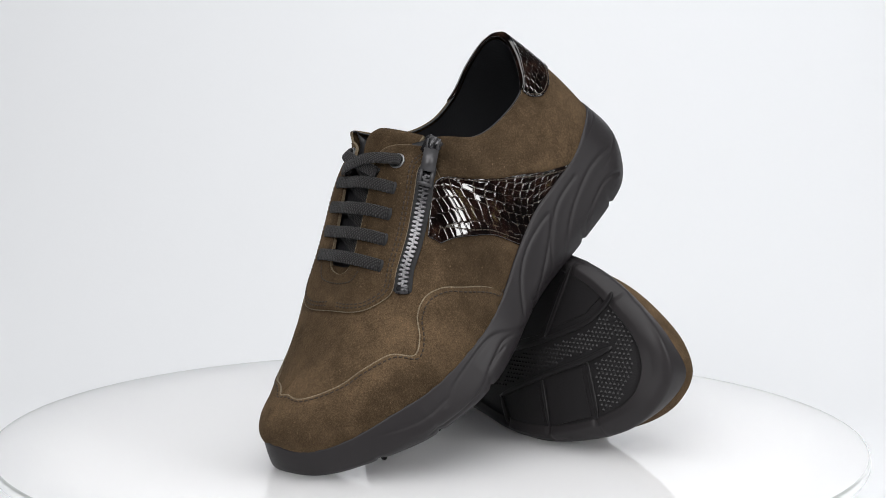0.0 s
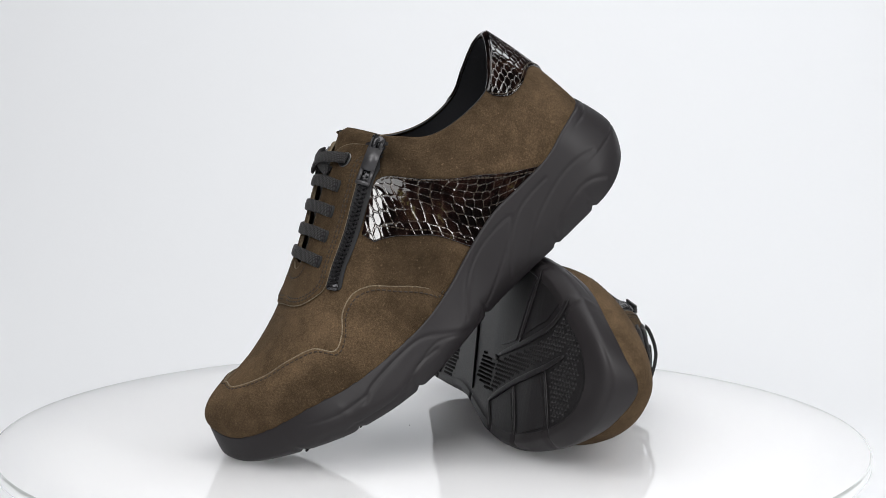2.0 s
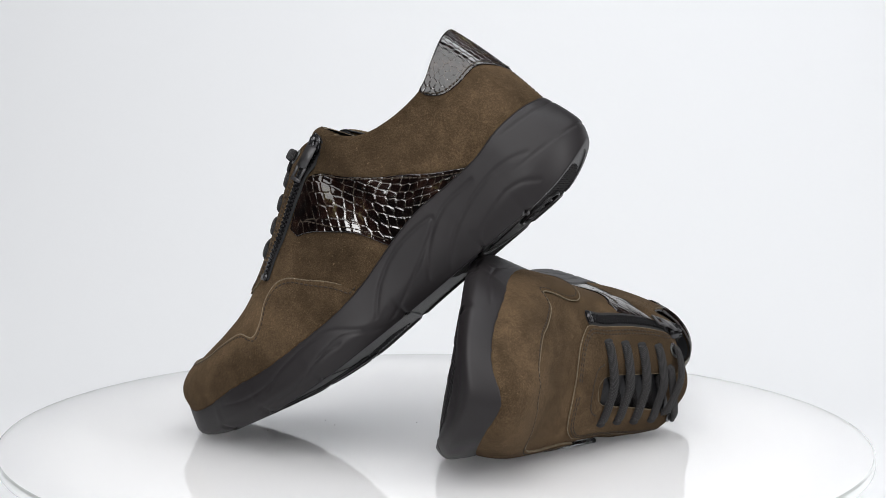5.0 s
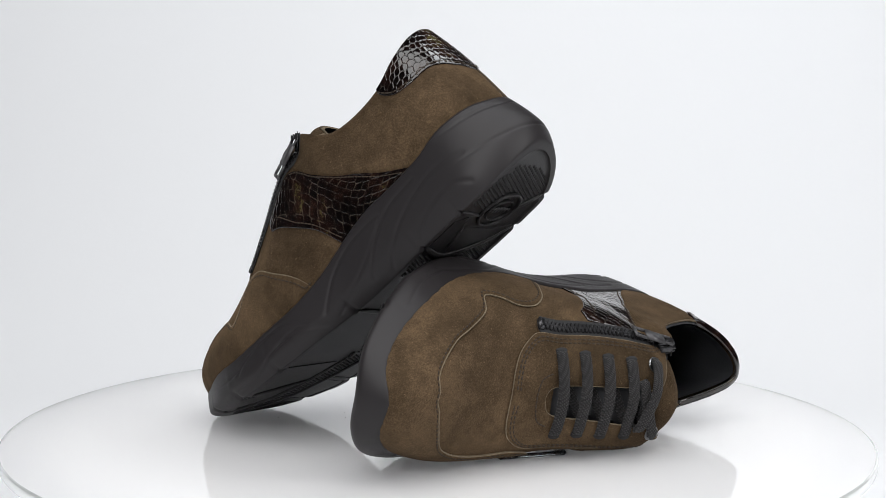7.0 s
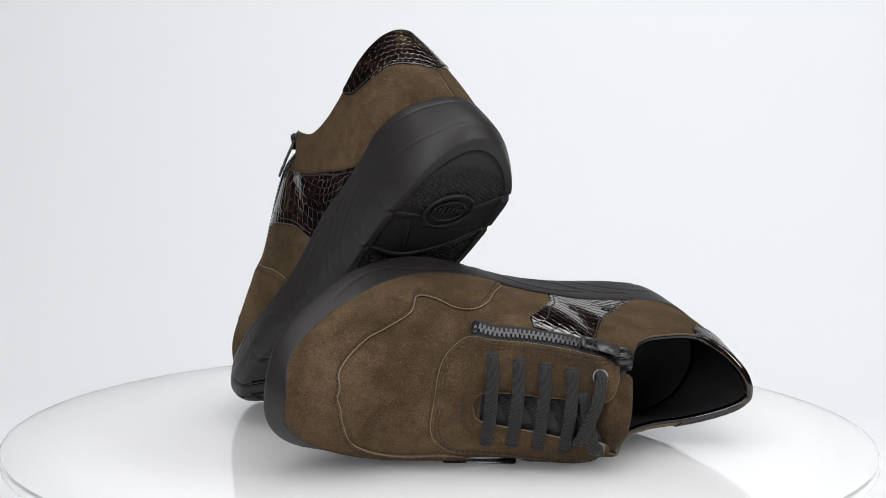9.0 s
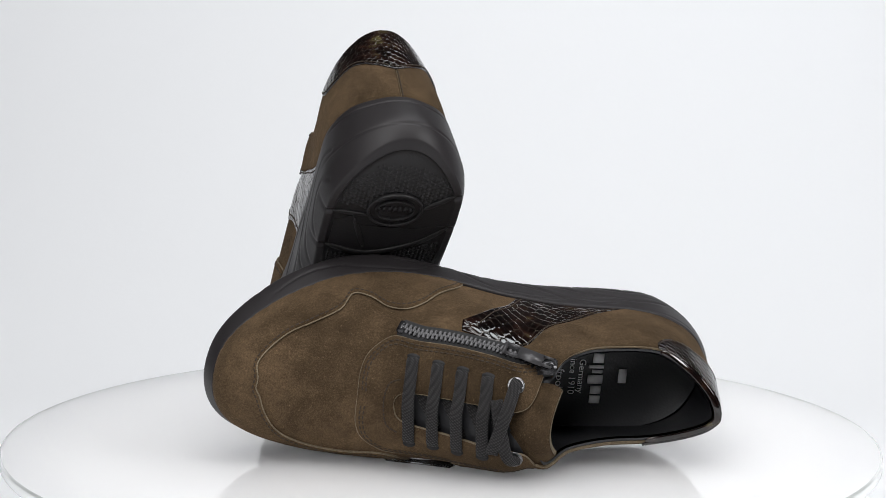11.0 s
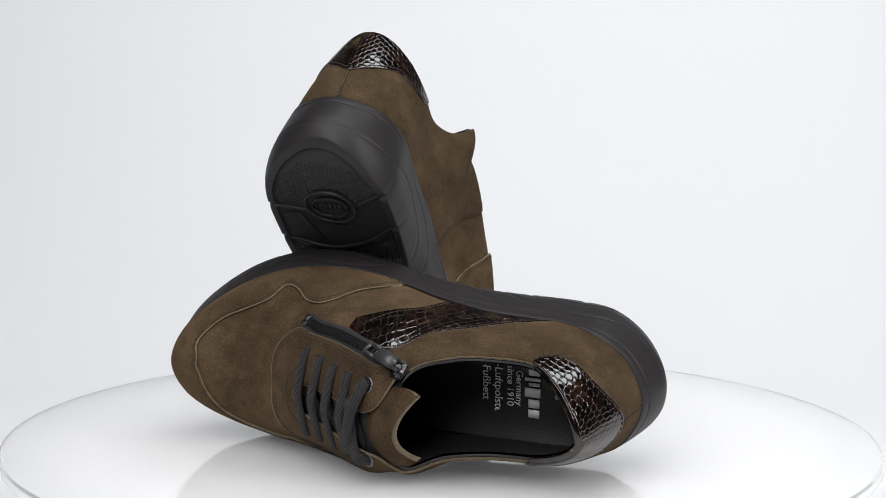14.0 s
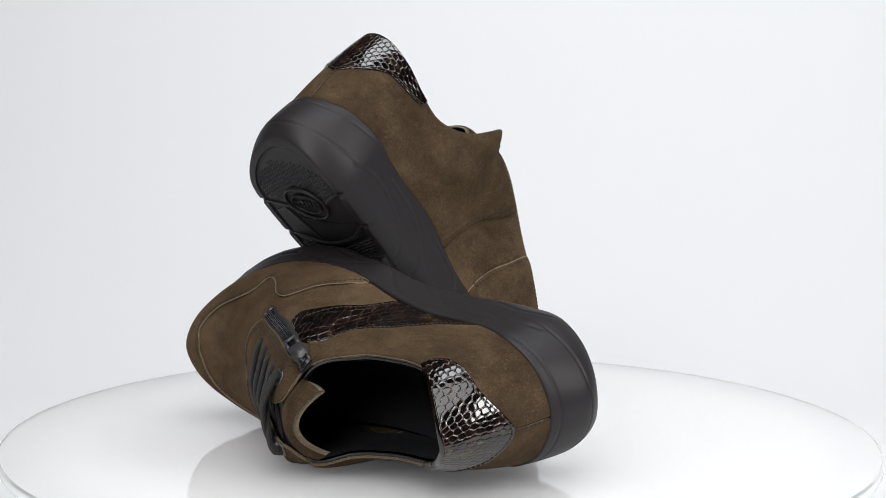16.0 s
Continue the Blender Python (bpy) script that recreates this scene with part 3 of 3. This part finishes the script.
    panel("toe_guard", np.vstack([g, [(t, 0.0) for t in np.linspace(-0.395, 0.425, 60)]]), 1.5, [SUEDE, EDGE], shoe, side, "suede toe guard with pale cut edge")
    c, nn = on_skin(np.clip(g - np.column_stack([0 * g[:, 0], np.full(len(g), 0.03)]), (-9, 0.01), (9, 0.99)))
    stitches("stitching", (c, nn), 1.5, shoe, side)
    def cut_edge(line, over, w=0.7):
        c, nn = on_skin(line, over)
        v, f = ribbon(c, nn, w, 0.55)
        link("cut_edge", v, f, EDGE, shoe, "pale raw suede edge", side)
    cut_edge(np.clip(g[3:-3] + (0, 0.004), (-9, 0.0), (9, 0.995)), 0.95)
    zip_edge = np.array([(q[0], q[1] - 0.055) for q in ZIP_LINE[4:]])
    quarter = np.vstack([[(0.568, 0.995)], zip_edge[::-1][1:3], [(0.50, 0.462)], smooth(BAND_TOP)[4:], [(t, 0.0) for t in np.linspace(0.74, 1.0, 30)],
                         [(1.0, v) for v in np.linspace(0.05, 0.95, 12)], [(t, 0.995) for t in np.linspace(1.0, 0.575, 50)]])
    panel("quarter", quarter, 1.0, [SUEDE, EDGE], shoe, side, "olive brown suede heel quarter")
    far_seam = smooth([(1.485, -0.01), (1.53, 0.11), (1.575, 0.25), (1.605, 0.52)])
    quarter = np.vstack([[(1.003, v) for v in np.linspace(0.95, 0.02, 12)], [(t, 0.0) for t in np.linspace(1.01, 1.485, 40)], far_seam,
                         [(1.58, 0.56), (1.52, 0.60), (1.47, 0.75), (1.44, 0.97)], [(t, 0.995) for t in np.linspace(1.43, 1.003, 50)]])
    panel("quarter", quarter, 1.0, [SUEDE, EDGE], shoe, side, "olive brown suede heel quarter")
    c, nn = on_skin(np.clip(far_seam - (0.012, 0), (0, 0.01), (9, 0.99)))
    stitches("stitching", (c, nn), 1.0, shoe, side)
    band = np.vstack([[(0.400, 0.46)], smooth([(0.400, 0.475), (0.445, 0.486), (0.491, 0.478)], 3), smooth(BAND_TOP)[1:], [(t, 0.0) for t in np.linspace(0.73, 0.545, 26)],
                      smooth([(0.542, 0.0), (0.513, 0.075), (0.460, 0.185), (0.403, 0.385)], 5)])
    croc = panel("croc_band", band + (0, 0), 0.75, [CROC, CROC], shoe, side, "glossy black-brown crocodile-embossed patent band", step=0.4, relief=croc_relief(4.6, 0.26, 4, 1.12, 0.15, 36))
    for line in (smooth(BAND_TOP)[2:] - (0.008, 0.015), smooth([(0.542, 0.02), (0.513, 0.09), (0.460, 0.20), (0.424, 0.36)], 8) + (0.006, 0.0)):
        c, nn = on_skin(np.clip(line, (0, 0.01), (9, 0.99)))
        stitches("stitching", (c, nn), 0.8, shoe, side, gap=2.4)
    low = smooth(PATCH_LOW)
    patch = np.vstack([low, [(t, 0.998) for t in np.linspace(1.258, 0.751, 70)]])
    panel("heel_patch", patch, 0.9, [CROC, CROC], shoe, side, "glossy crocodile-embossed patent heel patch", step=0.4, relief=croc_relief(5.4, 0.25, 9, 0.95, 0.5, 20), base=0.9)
    c, nn = on_skin(low[6:-6] + (0, 0.03))
    stitches("stitching", (c, nn), 1.8, shoe, side, gap=2.4)
    back = np.column_stack([np.full(20, 1.0), np.linspace(0.02, 0.40, 20)])
    c, nn = on_skin(back + (0.006, 0))
    stitches("stitching", (c, nn), 1.0, shoe, side)
    # lace facing: a U round the throat
    e = smooth(FACE_EDGE, 6)
    e_far = smooth(FACE_EDGE[:9] + [(0.51, 0.40), (0.535, 0.395), (0.549, 0.375), (0.552, 0.30), (0.549, 0.2)], 6)
    slot = smooth([(0.536, 0.15), (0.515, 0.11), (0.49, 0.095), (0.46, 0.078), (0.40, 0.072), (0.345, 0.07), (0.325, 0.05), (0.318, 0.0)], 6)
    face = np.vstack([e, slot, (slot * (1, -1))[::-1][1:], (e_far * (1, -1))[::-1][:-1]])
    panel("lace_facing", face, 1.3, [SUEDE, EDGE], shoe, side, "suede lace facing with double stitching", over_ridge=True, step=1.8)
    for sgn, rim in ((1, e), (-1, e_far)):
        a, c = saddle(rim[:-6, 0] - 0.001, rim[:-6, 1] * sgn)
        cut_edge(np.stack([a, c], 1), 0.8, 0.4)
        a, c = saddle(slot[2:, 0], slot[2:, 1] * sgn)
        cut_edge(np.stack([a, c], 1), 0.85, 0.4)
    for inset, sgn in ((0.03, 1), (0.055, 1), (0.03, -1), (0.055, -1)):
        q = (e if sgn > 0 else e_far)[2:-8].copy()
        q[:, 1] = (q[:, 1] - inset * np.clip(q[:, 1] / 0.2, 0, 1)) * sgn
        q[:, 0] += 0.25 * inset * np.clip(1 - np.abs(q[:, 1]) / 0.3, 0, 1)
        a, c = saddle(q[:, 0], q[:, 1])
        stitches("stitching", on_skin(np.stack([a, c], 1)), 1.35, shoe, side)
    tab = smooth([(0.30, 0.14), (0.285, 0.10), (0.28, 0.0), (0.285, -0.10), (0.30, -0.14)], 8) + (0.025, 0)
    a, c = saddle(tab[:, 0], tab[:, 1])
    stitches("stitching", on_skin(np.stack([a, c], 1)), 1.35, shoe, side, gap=2.2)
    return foot


def zipper(shoe, side):
    q = curve_points(ZIP_LINE, 120)
    c, nn = on_skin(q, 0.45)
    v, f = ribbon(c, nn, 9.6, 0.7)
    z = link("zip_tape", v, f, TAPE, shoe, "black zip tape", side)
    # teeth, in two rows that mesh
    d = np.concatenate([[0], np.cumsum(np.linalg.norm(np.diff(c, axis=0), axis=1))])
    tv, tf = box(0, 0, 0, 1.35, 3.3, 1.6, 0.35)
    me = bpy.data.meshes.new("zip_tooth")
    me.from_pydata([tuple(p * 0.001) for p in tv], [], tf)
    me.materials.append(ZIP)
    for k, at in enumerate(np.arange(4.0, d[-1] - 7.5, 1.15)):
        p, nrm = (np.array([np.interp(at, d, a[:, i]) for i in range(3)]) for a in (c, nn))
        tan = unit(np.array([np.interp(at + 0.6, d, c[:, i]) - np.interp(at - 0.6, d, c[:, i]) for i in range(3)]))
        nrm = unit(nrm - tan * (nrm @ tan))
        sd = np.cross(nrm, tan)
        p = (p + nrm * 0.95 + sd * (0.95 if k % 2 else -0.95)) * 0.001
        mir = np.array((1, side, 1))
        tan, nrm, p = tan * mir, nrm * mir, p * mir
        sd = np.cross(nrm, tan)
        ob = new("zip_tooth", me)
        ob.parent = z
        ob.matrix_local = Matrix(((tan[0], sd[0], nrm[0], p[0]), (tan[1], sd[1], nrm[1], p[1]), (tan[2], sd[2], nrm[2], p[2]), (0, 0, 0, 1)))
    def frame_at(at):
        p, nrm = (np.array([np.interp(at, d, a[:, i]) for i in range(3)]) for a in (c, nn))
        tan = unit(np.array([np.interp(at + 1.5, d, c[:, i]) - np.interp(at - 1.5, d, c[:, i]) for i in range(3)]))
        nrm = unit(nrm - tan * (nrm @ tan))
        return p, tan, np.cross(nrm, tan), nrm
    def put(name, v, f, fr, mat, parent, label=""):
        p, tan, sd, nrm = fr
        return link(name, p + v[:, :1] * tan + v[:, 1:2] * sd + v[:, 2:] * nrm, f, mat, parent, label, side)
    put("zip_stop", *box(0, 0, 0.9, 3.6, 6.4, 1.8, 0.4), frame_at(1.8), ZIP, z)
    fr = frame_at(d[-1] - 4.5)
    slider = put("zip_slider", *joined(box(0, 0, 1.3, 10.5, 8.8, 2.6, 1.1), box(3.2, 0, 3.4, 2.6, 4.0, 2.6, 0.8), box(-0.6, 0, 4.4, 9.6, 3.0, 1.2, 0.55)), fr, ZIP, shoe, "dark metal zip slider")
    # pull tab: a plate with a window, hanging along the teeth
    p, tan, sd, nrm = frame_at(d[-1] - 14.0)
    tan = unit(frame_at(d[-1] - 5.0)[0] - frame_at(d[-1] - 27.0)[0])
    nrm = unit(nrm - tan * (nrm @ tan))
    fr = (p + nrm * 1.6 + tan * 4.0, tan, np.cross(nrm, tan), nrm)
    put("pull_tab", *joined(box(-4.0, 0, 3.0, 13.0, 7.6, 1.3, 0.45), box(-13.2, -2.9, 2.7, 7.5, 1.8, 1.3, 0.35), box(-13.2, 2.9, 2.7, 7.5, 1.8, 1.3, 0.35),
                            box(-17.4, 0, 2.6, 2.0, 7.6, 1.3, 0.35), box(4.5, -2.7, 3.3, 5.5, 1.4, 1.4, 0.35), box(4.5, 2.7, 3.3, 5.5, 1.4, 1.4, 0.35)), fr, TAB, slider, "grey metal pull tab with window")


def laces(shoe, side):
    def eyelet(at):
        c, nn = on_skin(np.array([at]), 1.4)
        c, nn = c[0], nn[0]
        a = unit(np.cross(nn, (0, 1.0, 0.2)))
        e = np.cross(nn, a)
        t = np.linspace(0, 2 * np.pi, 29)
        p = c + np.outer(np.cos(t), a) * 3.5 + np.outer(np.sin(t), e) * 3.5
        v, f = ribbon(p, np.tile(nn, (29, 1)), 1.5, 0.9, round_ends=False)
        link("eyelet", v, f, EYELET, shoe, "dark nickel eyelet ring", side)
        # black disc within the ring, standing for the shade down the hole
        t = np.linspace(0, 2 * np.pi, 24, endpoint=False)
        v = c + nn * 0.05 + np.outer(np.cos(t), a) * 3.0 + np.outer(np.sin(t), e) * 3.0
        link("eyelet_hole_shade", np.vstack([v, v - nn * 1.5]), [tuple(range(24))] + [(i, i + 24, (i + 1) % 24 + 24, (i + 1) % 24) for i in range(24)], TAPE, shoe, "", side)
    eyes = ((0.482, 0.755), (1.512, 0.86))
    for e in eyes:
        eyelet(e)

    def strap(a, c, lift, name="lace", w=6.4, bow=0.0):
        (pa, pc), (na, nc) = on_skin(np.array([a, c]), 1.0)
        mid = (pa + pc) / 2
        n = unit(na + nc)
        (t1,), _ = on_skin(np.array([(a[0], min(0.99, a[1] + 0.13))]), 2.6)
        (t2,), _ = on_skin(np.array([(c[0], min(0.99, c[1] + 0.13))]), 2.6)
        ridge = (t1 + t2) / 2 + n * lift + np.array([bow, 0, 0])
        path = curve_points([pa - na * 1.5 + unit(pa - mid) * 0.4, pa + na * 1.3 + unit(mid - pa) * 1.2, t1, ridge, t2, pc + nc * 1.3 + unit(mid - pc) * 1.2, pc - nc * 1.5 + unit(pc - mid) * 0.4], 46)
        nrm = np.array([na * (1 - k) + nc * k + n * 0.6 * np.sin(np.pi * k) for k in np.linspace(0, 1, 46)])
        v, f = ribbon(path, nrm, w, 2.1, tip=7)
        link(name, v, f, LACE, shoe, "flat charcoal woven lace", side)
        # punched holes at both ends: black discs painted for the shade inside
        for p, m in ((pa, na), (pc, nc)):
            out = unit(p - mid)
            e = unit(np.cross(m, out))
            t = np.linspace(0, 2 * np.pi, 16, endpoint=False)
            ringv = p + m * 0.42 + out * 1.0 + np.outer(np.cos(t), out) * 1.7 + np.outer(np.sin(t), e) * 3.3
            link("lace_hole_shade", np.vstack([ringv, ringv - m * 1.0]), [tuple(range(16))] + [(i, i + 16, (i + 1) % 16 + 16, (i + 1) % 16) for i in range(16)], TAPE, shoe, "", side)
    for a, c in LACE_ENDS:
        strap(a, c, 2.2)
    # the top pair runs from the eyelets down under the last bar and crosses there
    for eye, to, lift in ((eyes[0], (1.545, 0.93), 3.0), (eyes[1], (0.455, 0.90), 1.6)):
        (pa, pc), (na, nc) = on_skin(np.array([eye, to]), 1.6)
        (m1,), _ = on_skin(np.array([(eye[0] * 0.6 + (to[0] if abs(to[0] - eye[0]) < 0.5 else 2 - to[0]) * 0.4, 0.93)]), 3.2 + lift)
        path = curve_points([pa - na * 2.5, pa + na * 1.8, m1, pc + nc * lift, pc - nc * 2], 34)
        nrm = np.array([na * (1 - k) + nc * k + np.array((0.1, 0, 0.4)) for k in np.linspace(0, 1, 34)])
        v, f = ribbon(path, nrm, 6.2, 2.1, tip=6)
        link("lace", v, f, LACE, shoe, "flat charcoal woven lace", side)
    # lace crossing in the throat, below the bars
    for k, x in enumerate((0.355, 0.387, 0.42, 0.45)):
        a, c = (x - 0.012, 0.90), (2 - x - 0.02, 0.90)
        (pa, pc), (na, nc) = on_skin(np.array([a, c]), -2.4)
        path = np.linspace(pa, pc, 12) + np.array((0, 0, 1.0)) * np.sin(np.linspace(0, np.pi, 12))[:, None]
        v, f = ribbon(path, np.tile(unit(na + nc), (12, 1)), 5.5, 1.6)
        link("lace", v, f, LACE, shoe, "flat charcoal woven lace", side)


def printed(text, x, y, size, foot):
    data = bpy.data.curves.new("footbed_print", "FONT")
    data.body, data.size, data.extrude, data.align_x = text, size, 0.0001, "LEFT"
    tmp = new("footbed_print", data)
    me = bpy.data.meshes.new_from_object(tmp.evaluated_get(bpy.context.evaluated_depsgraph_get()))
    bpy.data.objects.remove(tmp)
    me.materials.clear()
    me.materials.append(INK)
    ob = new("footbed_print", me)
    ob.parent = foot
    z = float(np.interp(x, [-40, 30, 110, 220], [36, 33, 24, 34])) + 0.9
    ob.matrix_local = pose(x * 0.001, y * 0.001, z * 0.001, 2.5, 0, 90)
    return tagged(ob, label="silver print")


def shoe(name, side, label):
    LAST["side"] = side
    root = new(name)
    tagged(root, label=label, category="shoe", group="pair of shoes")
    sole(root, side)
    tread(root, side)
    foot = upper(root, side)
    zipper(root, side)
    laces(root, side)
    if side < 0:
        # footbed print: the maker's name as plain bars, the rest lettered
        for k, (w, at) in enumerate(((5.4, -7), (2.0, -2.2), (2.0, 0.6), (5.0, 5), (4.6, 11), (4.4, 16.5))):
            v, f = box(19.5 + (0 if k not in (1, 3) else 0.8), at, 35.0, 6.0 if k not in (1, 3) else 8.5, w, 0.3, 0.1)
            link("print_bar", v, f, INK, foot, "silver print")
        v, f = box(5.5, 2.5, 36.0, 4.6, 8.0, 0.3, 0.1)
        link("print_bar", v, f, INK, foot, "silver print")
        printed("Germany", 29.5, -6, 0.0052, foot)
        printed("since 1910", 34.5, -8, 0.0052, foot)
        printed("-Luftpolster", 41.5, -8, 0.0062, foot)
        printed("-Fußbett", 48.5, -8, 0.0062, foot)
    return root


# ---- the place ----
SPECKS = [(-12.4, -4.4, 0.5), (-46.4, -84.4, 0.5), (-49.4, -43.4, 0.45), (-35.4, -46.4, 0.5)]


def turntable():
    root = new("turntable")
    tagged(root, label="round white glossy glass turntable disc with clear greenish rim", category="turntable")
    a = np.linspace(0, 2 * np.pi, 256, endpoint=False)
    def rings(rows):
        return np.array([[(r * math.cos(t), r * math.sin(t), z) for r, z in rows] for t in a]).reshape(-1, 3)
    # the deep body under the plate is unseen, added so scattered light softens shadows
    rows = [(0.01, 0), (60, 0), (140, 0), (210, 0), (242.4, 0)]
    link("disc", rings(rows + [(242.4, -6), (225, -6.2), (222, -9), (222, -76), (218, -79.5), (0.01, -79.5)]), grid_faces(256, 11, wrap=True, flip=True), DISC, root, "white glossy glass plate with unseen light-scattering body added below", smooth=False)
    link("rim", rings([(242.45, -0.02), (243.3, -0.3), (243.6, -1.0), (243.6, -5.2), (243.3, -5.8), (242.45, -6)]), grid_faces(256, 6, wrap=True, flip=True), RIM, root, "clear greenish glass rim")
    link("foot_ring", rings([(200, -80), (232, -80), (234, -81), (234, -83.6), (200, -83.6)]), grid_faces(256, 5, wrap=True, flip=True), PAPER, root, "white foot ring")
    for x, y, r in SPECKS:
        link("dust_speck", *box(x, y, 0.25, r, r * 0.7, 0.5, 0.1), THREAD, root, "tiny dark dust speck")
    return root


def backdrop():
    """A seamless white paper sweep: table top, cove and wall, closed round the set."""
    prof = [(-620, -84), (450, -84)] + [(450 + 800 * math.sin(t), 716 - 800 * math.cos(t)) for t in np.linspace(0.06, 1.5, 22)]
    v = [(x, y, z) for x in np.linspace(-1350, 1350, 14) for y, z in prof]
    return tagged(link("backdrop", v, grid_faces(14, len(prof), flip=True), PAPER), label="seamless white paper studio backdrop", category="backdrop", kind="structure")


def room():
    """Unseen dark studio walls, floor and ceiling, added to darken reflections and cut fill."""
    def slab(name, cx, cy, cz, sx, sy, sz, label):
        tagged(link(name, *box(cx, cy, cz, sx, sy, sz, 4), WALL, smooth=False), label=label, category=name if name in ("ceiling", "floor") else "wall", kind="structure")
    slab("wall_left", -2660, 0, 1200, 100, 4600, 2800, "unseen dark grey studio wall added to darken reflections")
    slab("wall_right", 2660, 0, 1200, 100, 4600, 2800, "unseen dark grey studio wall added to darken reflections")
    slab("wall_rear", 0, -2260, 1200, 5200, 100, 2800, "unseen dark grey studio wall added to darken reflections")
    slab("wall_back", 0, 2260, 1200, 5200, 100, 2800, "unseen dark grey studio wall added to darken reflections")
    slab("floor", 0, 0, -138, 5200, 4600, 100, "unseen dark grey studio floor added to cut fill light")
    slab("ceiling", 0, 0, 2660, 5200, 4600, 100, "unseen dark grey studio ceiling added to shut out world light")


TABLE = Matrix.Translation((-0.0026, 0.0024, 0.0))   # the disc sits a little off its axis
SHOE_UP = Matrix(((-0.56369, 0.62321, -0.54209, 0.07548), (-0.49435, -0.78032, -0.38305, 0.01099), (-0.66172, 0.05206, 0.74794, 0.12983), (0, 0, 0, 1)))
SHOE_SIDE = Matrix(((0.56560, -0.09671, 0.81899, -0.03373), (-0.82302, -0.12913, 0.55314, 0.09550), (0.05227, -0.98690, -0.15264, 0.04620), (0, 0, 0, 1)))

backdrop()
room()
disc = turntable()
leaning = shoe("leaning_shoe", 1, "olive brown suede lace-up shoe leaning heel-up on its mate")
lying = shoe("lying_shoe", -1, "olive brown suede lace-up shoe lying on its side on the turntable")


def wedge():
    root = link("prop_block", *box(79.5, 28, 1.4, 9, 38, 2.6, 0.7), ACRYLIC)
    return tagged(root, label="small clear acrylic prop under the lying shoe", category="prop")


prop = wedge()


def motions():
    """Everything on the turntable goes round with it at one even pace."""
    times = [k * 0.5 for k in range(33)]
    for thing, at in ((disc, TABLE), (leaning, SHOE_UP), (lying, SHOE_SIDE), (prop, Matrix.Identity(4))):
        walk(thing, [(t, Matrix.Rotation(radians(TURN * t), 4, "Z") @ at) for t in times])


motions()
